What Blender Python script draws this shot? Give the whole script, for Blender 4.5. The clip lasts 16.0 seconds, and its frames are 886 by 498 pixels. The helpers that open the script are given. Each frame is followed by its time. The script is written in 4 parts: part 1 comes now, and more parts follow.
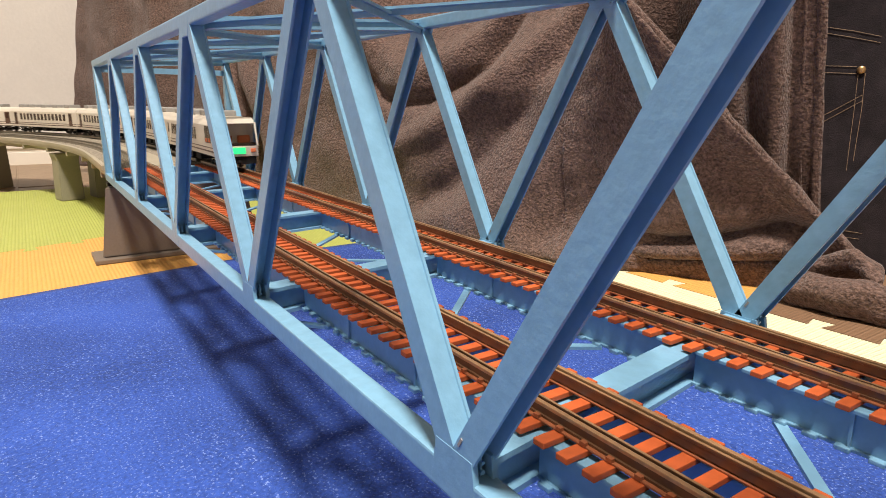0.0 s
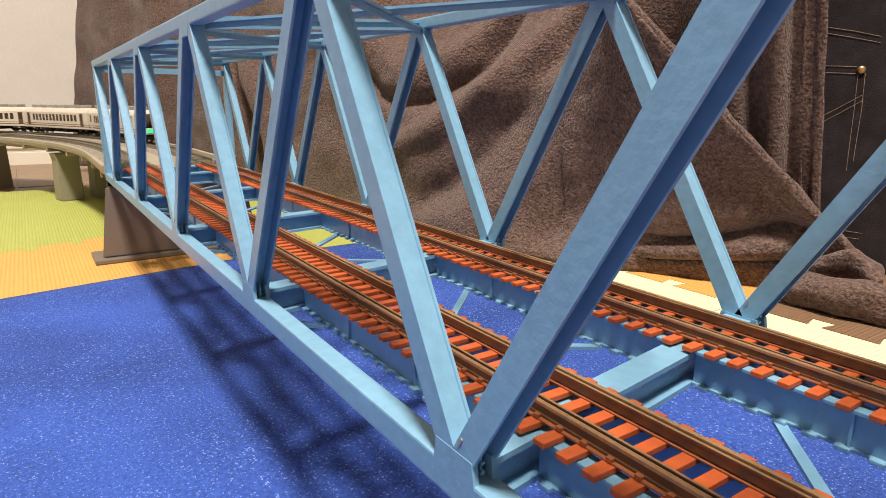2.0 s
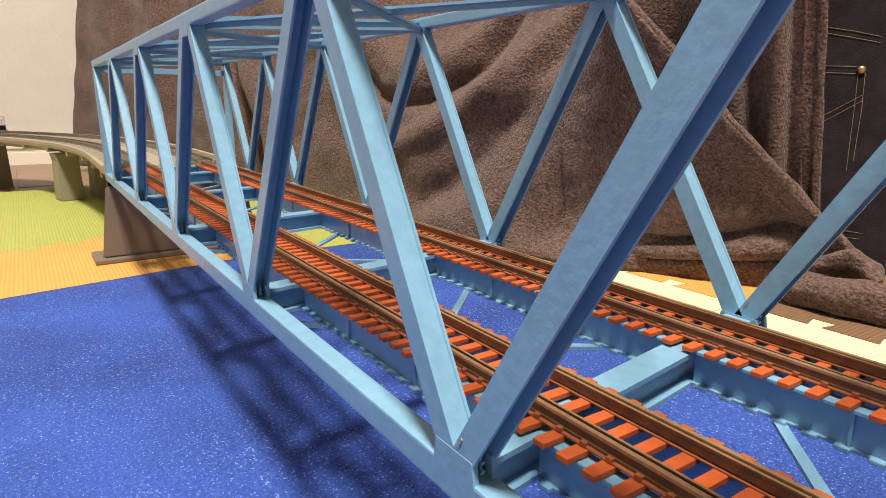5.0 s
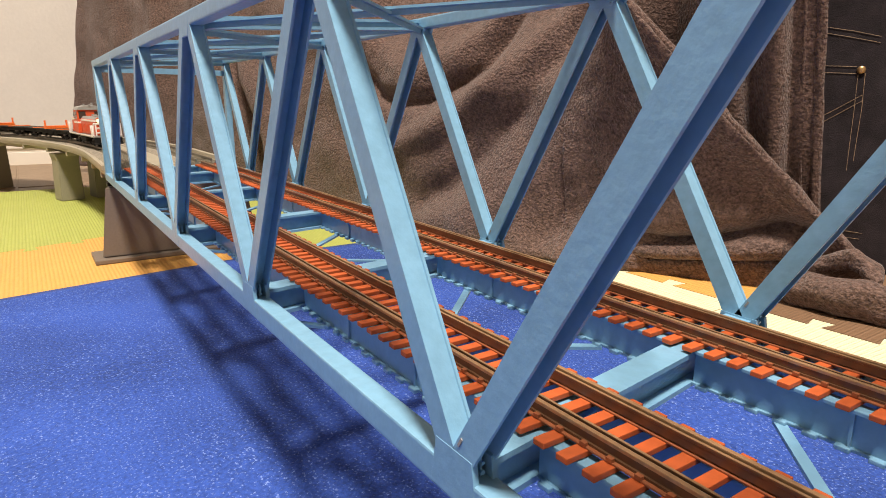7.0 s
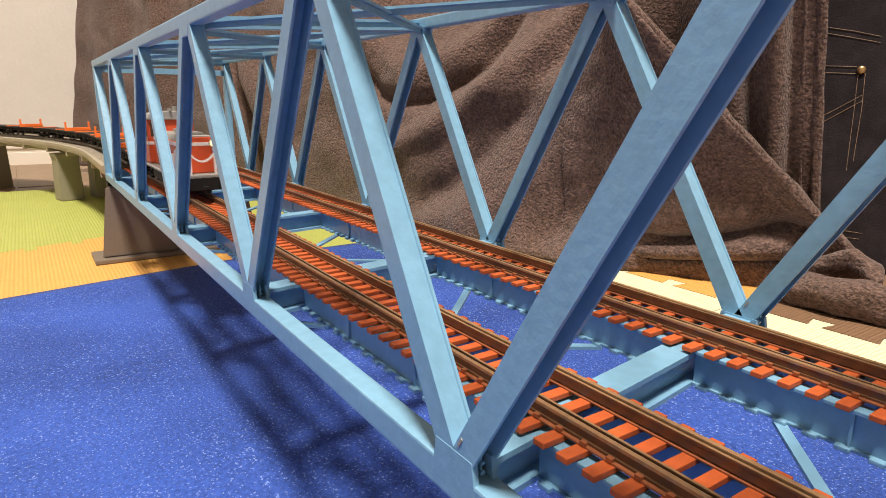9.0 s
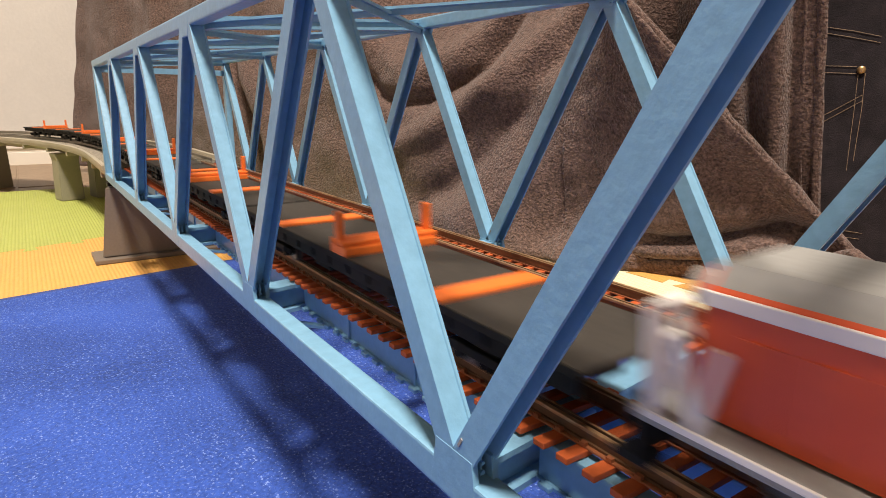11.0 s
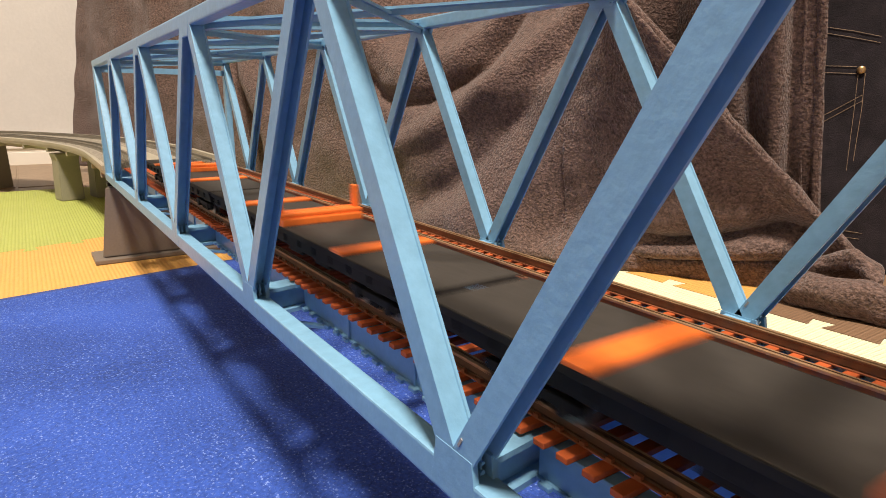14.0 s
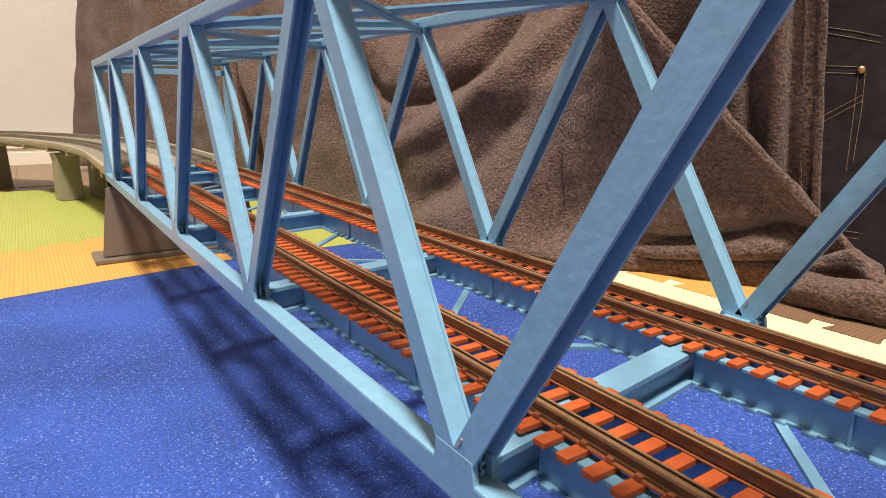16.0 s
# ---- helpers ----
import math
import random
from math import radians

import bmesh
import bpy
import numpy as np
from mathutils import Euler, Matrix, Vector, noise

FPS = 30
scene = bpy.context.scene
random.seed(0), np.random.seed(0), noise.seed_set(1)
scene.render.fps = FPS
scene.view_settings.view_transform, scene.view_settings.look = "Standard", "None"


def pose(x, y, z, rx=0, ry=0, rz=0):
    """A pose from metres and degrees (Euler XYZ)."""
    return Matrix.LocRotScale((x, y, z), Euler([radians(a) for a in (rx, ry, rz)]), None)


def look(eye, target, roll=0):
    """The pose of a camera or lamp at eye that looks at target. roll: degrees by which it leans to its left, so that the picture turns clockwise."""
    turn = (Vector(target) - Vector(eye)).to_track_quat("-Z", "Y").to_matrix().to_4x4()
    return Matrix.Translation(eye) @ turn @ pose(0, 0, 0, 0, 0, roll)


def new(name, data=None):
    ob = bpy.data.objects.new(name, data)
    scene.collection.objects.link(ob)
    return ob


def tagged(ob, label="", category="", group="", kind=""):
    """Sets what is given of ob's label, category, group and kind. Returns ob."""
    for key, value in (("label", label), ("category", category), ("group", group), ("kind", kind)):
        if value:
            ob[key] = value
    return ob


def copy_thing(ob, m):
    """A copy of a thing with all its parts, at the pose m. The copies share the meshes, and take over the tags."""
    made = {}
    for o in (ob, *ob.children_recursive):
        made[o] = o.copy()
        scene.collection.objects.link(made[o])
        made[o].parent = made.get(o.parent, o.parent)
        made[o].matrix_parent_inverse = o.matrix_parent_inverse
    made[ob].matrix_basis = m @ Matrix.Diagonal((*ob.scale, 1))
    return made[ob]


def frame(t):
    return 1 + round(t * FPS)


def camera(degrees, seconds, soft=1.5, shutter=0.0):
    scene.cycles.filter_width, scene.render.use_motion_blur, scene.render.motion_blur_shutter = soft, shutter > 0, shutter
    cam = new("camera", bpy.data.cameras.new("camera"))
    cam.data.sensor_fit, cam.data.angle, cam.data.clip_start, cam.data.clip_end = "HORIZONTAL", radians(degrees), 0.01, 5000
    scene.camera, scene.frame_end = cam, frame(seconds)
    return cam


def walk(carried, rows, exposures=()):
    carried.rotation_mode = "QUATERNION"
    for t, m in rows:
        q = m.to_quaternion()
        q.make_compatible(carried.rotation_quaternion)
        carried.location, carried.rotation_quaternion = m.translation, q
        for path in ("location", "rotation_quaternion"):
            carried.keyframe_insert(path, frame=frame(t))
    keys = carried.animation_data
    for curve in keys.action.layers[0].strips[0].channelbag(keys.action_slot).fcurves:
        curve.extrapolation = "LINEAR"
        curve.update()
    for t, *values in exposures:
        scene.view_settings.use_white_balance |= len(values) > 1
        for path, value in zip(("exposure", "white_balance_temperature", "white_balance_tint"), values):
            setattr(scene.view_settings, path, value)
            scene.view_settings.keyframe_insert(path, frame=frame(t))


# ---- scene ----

# ---- camera: stands still on a low support beside the model bridge ----
MM = 0.001
GROUND = 52.0                      # the floor mats lie 52 mm under the rail tops

cam = camera(71.66, 16.0, soft=0.95, shutter=0.55)
EYE = (0.38450, -0.03438, 0.08704)
AIM = (EYE[0] - 0.80662, EYE[1] + 0.54259, EYE[2] - 0.23459)
walk(cam, [(0.0, look(EYE, AIM, 0.23)), (16.0, look(EYE, AIM, 0.23))],
     exposures=[(0.0, -0.02, 6430, 9), (2.5, -0.02, 6510, 9), (6.0, -0.02, 6600, 9), (16.0, -0.02, 6600, 9)])

# ---- light: one round ceiling lamp in a small white room ----
world = bpy.data.worlds.new("room_air")
scene.world = world
world.use_nodes = True
world.node_tree.nodes["Background"].inputs[0].default_value = (0.8, 0.85, 1.0, 1)
world.node_tree.nodes["Background"].inputs[1].default_value = 0.004
lamp_data = bpy.data.lights.new("ceiling_lamp_light", "AREA")
lamp_data.shape, lamp_data.size, lamp_data.energy = "DISK", 0.36, 106.0
lamp_data.color = (1.0, 0.895, 0.80)
lamp = new("ceiling_lamp_light", lamp_data)
lamp.matrix_world = look((0.85, -0.34, 2.18), (0.62, -0.26, 0))


# ---- materials ----
def mat(name, color, rough=0.5, metal=0.0, var=0.15, scale=60.0, fine=900.0, bump=0.0, bump_scale=900.0,
        sheen=0.0, spec=0.5, random_tint=0.0, coat=0.0, bump_dist=0.001):
    """A principled surface whose colour varies at two scales, with optional fine relief."""
    m = bpy.data.materials.new(name)
    m.use_nodes = True
    nt = m.node_tree
    n, l = nt.nodes, nt.links
    b = n["Principled BSDF"]
    b.inputs["Roughness"].default_value = rough
    b.inputs["Metallic"].default_value = metal
    b.inputs["Specular IOR Level"].default_value = spec
    b.inputs["Coat Weight"].default_value = coat
    if sheen:
        b.inputs["Sheen Weight"].default_value = sheen
        b.inputs["Sheen Roughness"].default_value = 0.5
    tc = n.new("ShaderNodeTexCoord")
    n1, n2 = n.new("ShaderNodeTexNoise"), n.new("ShaderNodeTexNoise")
    n1.inputs["Scale"].default_value, n2.inputs["Scale"].default_value = scale, fine
    n1.inputs["Detail"].default_value = 4
    l.new(tc.outputs["Object"], n1.inputs["Vector"])
    l.new(tc.outputs["Object"], n2.inputs["Vector"])
    add = n.new("ShaderNodeMath")
    add.operation = "ADD"
    l.new(n1.outputs["Fac"], add.inputs[0])
    l.new(n2.outputs["Fac"], add.inputs[1])
    rng = n.new("ShaderNodeMapRange")
    rng.inputs["From Min"].default_value, rng.inputs["From Max"].default_value = 0.7, 1.3
    rng.inputs["To Min"].default_value, rng.inputs["To Max"].default_value = 1 - var, 1 + var
    l.new(add.outputs[0], rng.inputs["Value"])
    mul = n.new("ShaderNodeMix")
    mul.data_type, mul.blend_type = "RGBA", "MULTIPLY"
    mul.inputs["Factor"].default_value = 1.0
    mul.inputs["A"].default_value = (*color, 1)
    value = rng.outputs["Result"]
    if random_tint:
        info = n.new("ShaderNodeObjectInfo")
        r2 = n.new("ShaderNodeMapRange")
        r2.inputs["To Min"].default_value, r2.inputs["To Max"].default_value = 1 - random_tint, 1 + random_tint
        l.new(info.outputs["Random"], r2.inputs["Value"])
        mm = n.new("ShaderNodeMath")
        mm.operation = "MULTIPLY"
        l.new(value, mm.inputs[0])
        l.new(r2.outputs["Result"], mm.inputs[1])
        value = mm.outputs[0]
    l.new(value, mul.inputs["B"])
    l.new(mul.outputs["Result"], b.inputs["Base Color"])
    if bump:
        n3 = n.new("ShaderNodeTexNoise")
        n3.inputs["Scale"].default_value, n3.inputs["Detail"].default_value = bump_scale, 3
        l.new(tc.outputs["Object"], n3.inputs["Vector"])
        bp = n.new("ShaderNodeBump")
        bp.inputs["Strength"].default_value, bp.inputs["Distance"].default_value = bump, bump_dist
        l.new(n3.outputs["Fac"], bp.inputs["Height"])
        l.new(bp.outputs["Normal"], b.inputs["Normal"])
    return m


def glow(name, color, strength):
    m = bpy.data.materials.new(name)
    m.use_nodes = True
    b = m.node_tree.nodes["Principled BSDF"]
    b.inputs["Base Color"].default_value = (*color, 1)
    b.inputs["Emission Color"].default_value = (*color, 1)
    b.inputs["Emission Strength"].default_value = strength
    return m


def flecked(name, color, fleck, scale, threshold, rough=0.85, bump=0.6):
    """Short-pile sheet: coloured fibres with small pale flecks."""
    m = mat(name, color, rough=rough, var=0.42, scale=14, fine=scale * 0.6, bump=bump, bump_scale=scale * 0.8, sheen=0.05, spec=0.2)
    n, l = m.node_tree.nodes, m.node_tree.links
    b = n["Principled BSDF"]
    base = b.inputs["Base Color"].links[0].from_socket
    tc = n["Texture Coordinate"]
    ns = n.new("ShaderNodeTexNoise")
    ns.inputs["Scale"].default_value, ns.inputs["Detail"].default_value = scale, 2
    l.new(tc.outputs["Object"], ns.inputs["Vector"])
    rg = n.new("ShaderNodeMapRange")
    rg.inputs["From Min"].default_value, rg.inputs["From Max"].default_value = threshold, threshold + 0.1
    l.new(ns.outputs["Fac"], rg.inputs["Value"])
    mx = n.new("ShaderNodeMix")
    mx.data_type = "RGBA"
    l.new(rg.outputs["Result"], mx.inputs["Factor"])
    l.new(base, mx.inputs["A"])
    mx.inputs["B"].default_value = (*fleck, 1)
    l.new(mx.outputs["Result"], b.inputs["Base Color"])
    return m


def weave_mat(name, color, pitch=0.0019, depth=0.7, rough=0.6):
    """Foam with a fine embossed crosshatch."""
    m = mat(name, color, rough=rough, var=0.06, scale=18, fine=400)
    n, l = m.node_tree.nodes, m.node_tree.links
    b, tc = n["Principled BSDF"], n["Texture Coordinate"]
    waves = []
    for axis in ("X", "Y"):
        w = n.new("ShaderNodeTexWave")
        w.bands_direction = axis
        w.inputs["Scale"].default_value = 0.314 / pitch
        w.inputs["Distortion"].default_value = 0.6
        l.new(tc.outputs["Object"], w.inputs["Vector"])
        waves.append(w)
    mx = n.new("ShaderNodeMath")
    mx.operation = "MULTIPLY"
    l.new(waves[0].outputs["Fac"], mx.inputs[0])
    l.new(waves[1].outputs["Fac"], mx.inputs[1])
    bp = n.new("ShaderNodeBump")
    bp.inputs["Strength"].default_value, bp.inputs["Distance"].default_value = depth, 0.0008
    l.new(mx.outputs[0], bp.inputs["Height"])
    l.new(bp.outputs["Normal"], b.inputs["Normal"])
    return m


BLUE = mat("painted_bridge_blue", (0.192, 0.385, 0.545), rough=0.36, var=0.10, scale=40, fine=520, bump=0.07, bump_scale=950)
ORANGE_TIE = mat("orange_sleeper", (0.47, 0.092, 0.020), rough=0.6, var=0.12, scale=90, fine=900, random_tint=0.12)
BASE_STRIP = mat("brown_orange_rail_base", (0.27, 0.085, 0.032), rough=0.55, var=0.15, scale=90)
RAIL = mat("brown_rail", (0.135, 0.068, 0.034), rough=0.38, metal=0.25, var=0.22, scale=70, fine=600)
# rail tops get a lighter, more coppery brown than the rail sides
RAIL_TOP = mat("copper_brown_rail_head", (0.40, 0.235, 0.12), rough=0.3, metal=0.35, var=0.2, scale=60)
VIADUCT = mat("beige_grey_viaduct", (0.36, 0.32, 0.24), rough=0.6, var=0.08, scale=50, bump=0.05)
PILLAR = mat("grey_green_pillar", (0.27, 0.25, 0.175), rough=0.55, var=0.08, scale=40)
BALLAST = mat("fine_ballast", (0.27, 0.235, 0.18), rough=0.9, var=0.35, scale=300, fine=1400, bump=0.6, bump_scale=1300)
STEEL = mat("dull_rail", (0.30, 0.27, 0.22), rough=0.4, metal=0.8, var=0.15)
BROWN_TIE = mat("grey_brown_sleeper", (0.16, 0.14, 0.10), rough=0.8, var=0.15)
TAUPE = mat("taupe_pier", (0.17, 0.135, 0.105), rough=0.55, var=0.08, scale=35, bump=0.04)
GREEN_FOAM = weave_mat("lime_foam", (0.42, 0.455, 0.105))
YELLOW_FOAM = weave_mat("amber_foam", (0.74, 0.38, 0.095))
CREAM_FOAM = weave_mat("cream_foam", (0.84, 0.76, 0.50))
BROWN_FOAM = weave_mat("brown_foam", (0.21, 0.12, 0.065))
FELT = flecked("royal_blue_pile", (0.029, 0.073, 0.325), (0.20, 0.29, 0.64), 1500, 0.605)
FLEECE = mat("brown_fleece", (0.136, 0.087, 0.071), rough=0.95, var=0.55, scale=420, fine=900, bump=1.0, bump_dist=0.002, bump_scale=700, sheen=0.18, spec=0.1)
DENIM = mat("dark_denim", (0.027, 0.022, 0.025), rough=0.9, var=0.4, scale=120, fine=2600, bump=0.5, bump_scale=2600, spec=0.15)
THREAD = mat("tan_thread", (0.34, 0.24, 0.15), rough=0.8)
BRASS = mat("aged_brass", (0.50, 0.33, 0.16), rough=0.35, metal=0.9)
WALLPAPER = mat("white_wallpaper", (0.62, 0.59, 0.55), rough=0.85, var=0.03, scale=30, fine=260, bump=0.25, bump_scale=240)
CEILING = mat("ceiling_paint", (0.42, 0.41, 0.39), rough=0.9, var=0.02)
SKIRTING = mat("white_skirting", (0.80, 0.74, 0.64), rough=0.45, var=0.03)
FLOORING = mat("beige_flooring", (0.30, 0.21, 0.135), rough=0.5, var=0.12, scale=20, fine=160)
CREAM = mat("cream_car_body", (0.66, 0.60, 0.50), rough=0.35, var=0.05, scale=60, coat=0.2)
GREY = mat("grey_roof", (0.28, 0.27, 0.25), rough=0.6, var=0.12, scale=80)
DARK = mat("black_underframe", (0.012, 0.011, 0.010), rough=0.75, var=0.25, scale=120, spec=0.2)
GLASS_DARK = mat("smoked_glazing", (0.055, 0.035, 0.025), rough=0.12, var=0.1)
STRIPE = mat("brown_stripe", (0.10, 0.055, 0.035), rough=0.45)
RED_ORANGE = mat("vermilion_body", (0.60, 0.085, 0.026), rough=0.4, var=0.08, scale=70)
WHITE = mat("white_paint", (0.78, 0.74, 0.70), rough=0.45, var=0.05)
DECK = mat("charcoal_deck", (0.040, 0.034, 0.028), spec=0.25, rough=0.7, var=0.14, scale=40, fine=500, bump=0.08)
BAND = mat("bright_orange_fitting", (0.80, 0.165, 0.022), rough=0.5, var=0.10, scale=70)
WHEEL = mat("wheel_steel", (0.20, 0.18, 0.16), rough=0.35, metal=0.8)
LED_GREEN = glow("green_sign_glow", (0.03, 0.85, 0.22), 0.9)
LAMP_WARM = glow("warm_headlight_glow", (1.0, 0.72, 0.26), 3.2)
SEAT = mat("orange_seat_cloth", (0.45, 0.12, 0.035), rough=0.8, var=0.15)
PANE = mat("clear_glazing", (0.75, 0.72, 0.68), rough=0.05, var=0.02)
PANE.node_tree.nodes["Principled BSDF"].inputs["Transmission Weight"].default_value = 1.0
PANE.node_tree.nodes["Principled BSDF"].inputs["IOR"].default_value = 1.15
TAIL = mat("amber_tail_lens", (0.75, 0.20, 0.08), rough=0.3)


# ---- mesh helpers: all lengths in millimetres; world z is counted from the rail tops ----
def box(bm, x0, x1, y0, y1, z0, z1, bevel=0.0):
    vs = [bm.verts.new(c) for c in ((x0, y0, z0), (x1, y0, z0), (x1, y1, z0), (x0, y1, z0),
                                    (x0, y0, z1), (x1, y0, z1), (x1, y1, z1), (x0, y1, z1))]
    fs = [bm.faces.new([vs[i] for i in f]) for f in ((3, 2, 1, 0), (4, 5, 6, 7), (0, 1, 5, 4), (1, 2, 6, 5), (2, 3, 7, 6), (3, 0, 4, 7))]
    if bevel:
        es = list({e for f in fs for e in f.edges})
        bmesh.ops.bevel(bm, geom=es, offset=bevel, segments=2, profile=0.5, affect="EDGES")


def prism(bm, outline, y0, y1, axis="y"):
    """Extrude a closed outline: (x, z) along y, (x, y) along z, or (y, z) along x."""
    def at(p, d):
        return (p[0], d, p[1]) if axis == "y" else (p[0], p[1], d) if axis == "z" else (d, p[0], p[1])
    a = [bm.verts.new(at(p, y0)) for p in outline]
    b = [bm.verts.new(at(p, y1)) for p in outline]
    bm.faces.new(a)
    bm.faces.new(b[::-1])
    for i in range(len(a)):
        j = (i + 1) % len(a)
        bm.faces.new((a[i], b[i], b[j], a[j]))
    bmesh.ops.recalc_face_normals(bm, faces=bm.faces)


def bar(bm, a, b, w, h, up=(0, 0, 1)):
    """A rectangular bar from a to b, w wide across and h high."""
    a, b = Vector(a), Vector(b)
    d = (b - a).normalized()
    side = d.cross(Vector(up))
    side = side.normalized() if side.length > 1e-5 else Vector((1, 0, 0))
    top = side.cross(d)
    vs = []
    for p in (a, b):
        for i, j in ((-1, -1), (1, -1), (1, 1), (-1, 1)):
            vs.append(bm.verts.new(p + side * (w / 2 * i) + top * (h / 2 * j)))
    for f in ((3, 2, 1, 0), (4, 5, 6, 7), (0, 1, 5, 4), (1, 2, 6, 5), (2, 3, 7, 6), (3, 0, 4, 7)):
        bm.faces.new([vs[i] for i in f])


def disc(bm, c, r, w, axis="y", n=16):
    """A solid disc of radius r and width w round c."""
    ring = [(math.cos(2 * math.pi * i / n) * r, math.sin(2 * math.pi * i / n) * r) for i in range(n)]
    def at(p, d):
        if axis == "y":
            return (c[0] + p[0], c[1] + d, c[2] + p[1])
        if axis == "x":
            return (c[0] + d, c[1] + p[0], c[2] + p[1])
        return (c[0] + p[0], c[1] + p[1], c[2] + d)
    a = [bm.verts.new(at(p, -w / 2)) for p in ring]
    b = [bm.verts.new(at(p, w / 2)) for p in ring]
    bm.faces.new(a[::-1])
    bm.faces.new(b)
    for i in range(n):
        j = (i + 1) % n
        bm.faces.new((a[i], a[j], b[j], b[i]))
    bmesh.ops.recalc_face_normals(bm, faces=bm.faces)


def mesh_of(name, bm, material, local=False, smooth=False):
    for v in bm.verts:
        v.co = Vector((v.co.x * MM, v.co.y * MM, (v.co.z + (0 if local else GROUND)) * MM))
    me = bpy.data.meshes.new(name)
    bm.to_mesh(me)
    bm.free()
    me.materials.append(material)
    if smooth:
        me.polygons.foreach_set("use_smooth", [True] * len(me.polygons))
    return me


def part(name, bm, material, parent=None, label="", local=False, smooth=False):
    ob = new(name, mesh_of(name, bm, material, local, smooth))
    if parent is not None:
        ob.parent = parent
    if label:
        ob["label"] = label
    return ob


def one(fn, *args, **kw):
    bm = bmesh.new()
    fn(bm, *args, **kw)
    return bm


def sweep(bm, profile, line, closed=True):
    """Sweep a (across, z) profile along points (x, y, heading)."""
    rings = []
    for x, y, a in line:
        nx, ny = -math.sin(a), math.cos(a)
        rings.append([bm.verts.new((x + nx * o, y + ny * o, z)) for o, z in profile])
    m = len(profile)
    for r0, r1 in zip(rings, rings[1:]):
        for i in range(m if closed else m - 1):
            j = (i + 1) % m
            bm.faces.new((r0[i], r1[i], r1[j], r0[j]))
    if closed:
        bm.faces.new(rings[0])
        bm.faces.new(rings[-1][::-1])
    bmesh.ops.recalc_face_normals(bm, faces=bm.faces)


# ---- the plan, in millimetres ----
P = 37.28                          # half a truss panel
N = 14                             # half panels in the span
LEN = P * N
W = 69.7                          # inner face of the far truss
SKEW = -9.0                        # the far truss is set back along the span
T = 3.33                           # depth of a truss member
MEMBER = 3.4                       # face width of a diagonal
Z_BOT, Z_BT = -8.33, -4.33           # bottom chord
Z_TOP, Z_TB = 55.0, 51.76          # top chord
Y_NEAR, Y_FAR = 17.65, 55.45       # track centres
XS = -110.0                        # where the curve begins
R_NEAR, R_FAR = 667.0, 704.8       # wide curve next to the bridge
TURN, TIGHTER = 0.51, 500.0        # after this angle both radii shrink by so much
LIFT = 4.5                         # the far truss stands a little higher
GAUGE = 4.4                        # half the distance between the rails
PITCH = 3.75                       # sleeper spacing


def path(s, y, r):
    """Plan position and heading at s along a track: straight, a wide curve, a tight curve, straight back."""
    u = XS - s
    if u <= 0:
        return s, y, 0.0
    if u < r * TURN:
        a = u / r
        return XS - r * math.sin(a), y - r + r * math.cos(a), a
    q = r - TIGHTER
    cx, cy = XS - TIGHTER * math.sin(TURN), y - r + TIGHTER * math.cos(TURN)
    a = TURN + (u - r * TURN) / q
    if a < math.pi:
        return cx - q * math.sin(a), cy + q * math.cos(a), a
    return cx + (a - math.pi) * q, cy - q, math.pi


def beside(s, r):
    """The station on a track of radius r that lies beside station s of the near track."""
    u = XS - s
    if u <= 0:
        return s
    if u < R_NEAR * TURN:
        return XS - u * r / R_NEAR
    u -= R_NEAR * TURN
    half = (R_NEAR - TIGHTER) * (math.pi - TURN)
    if u < half:
        return XS - r * TURN - u * (r - TIGHTER) / (R_NEAR - TIGHTER)
    return XS - r * TURN - (r - TIGHTER) * (math.pi - TURN) - (u - half)


# ---- room ----
def room():
    x0, x1, y0, y1, h = -760, 3000, -2500, 1900, 2350 - GROUND
    fl = -GROUND - 11
    floor = tagged(part("floor", one(box, x0, x1, y0, y1, fl - 30, fl), FLOORING), "beige wooden flooring of a small room", "floor", kind="structure")
    for i in range(34):
        part("plank", one(box, x0 + 1, x0 + 299, y0 + 1 + i * 129, y0 + 128 + i * 129, fl - 3, fl + 0.8, 0.5), FLOORING, floor)
    # only the west wall is in view; the others close the room for bounce light
    for name, b in (("wall_west", (x0 - 60, x0, y0 - 60, y1 + 60)), ("wall_east", (x1, x1 + 60, y0 - 60, y1 + 60)),
                    ("wall_north", (x0, x1, y1, y1 + 60)), ("wall_south", (x0, x1, y0 - 60, y0))):
        tagged(part(name, one(box, *b, fl - 30, h), WALLPAPER), "white textured wallpaper wall", "wall", kind="structure")
    # unseen ceiling, its colour greyed so that less light bounces into the shadows
    tagged(part("ceiling", one(box, x0 - 60, x1 + 60, y0 - 60, y1 + 60, h, h + 40), CEILING), "unseen ceiling, greyed to cut bounced light", "ceiling", kind="structure")
    bm = bmesh.new()
    box(bm, x0, x0 + 9, y0, y1, fl, fl + 20, 1)
    box(bm, x0, x0 + 6, y0, y1, fl + 20, fl + 25, 1)
    box(bm, x0, x0 + 9, y0, y1, fl + 25, fl + 38, 1)
    tagged(part("baseboard", bm, SKIRTING), "white stepped skirting board along the wall", "baseboard", kind="structure")


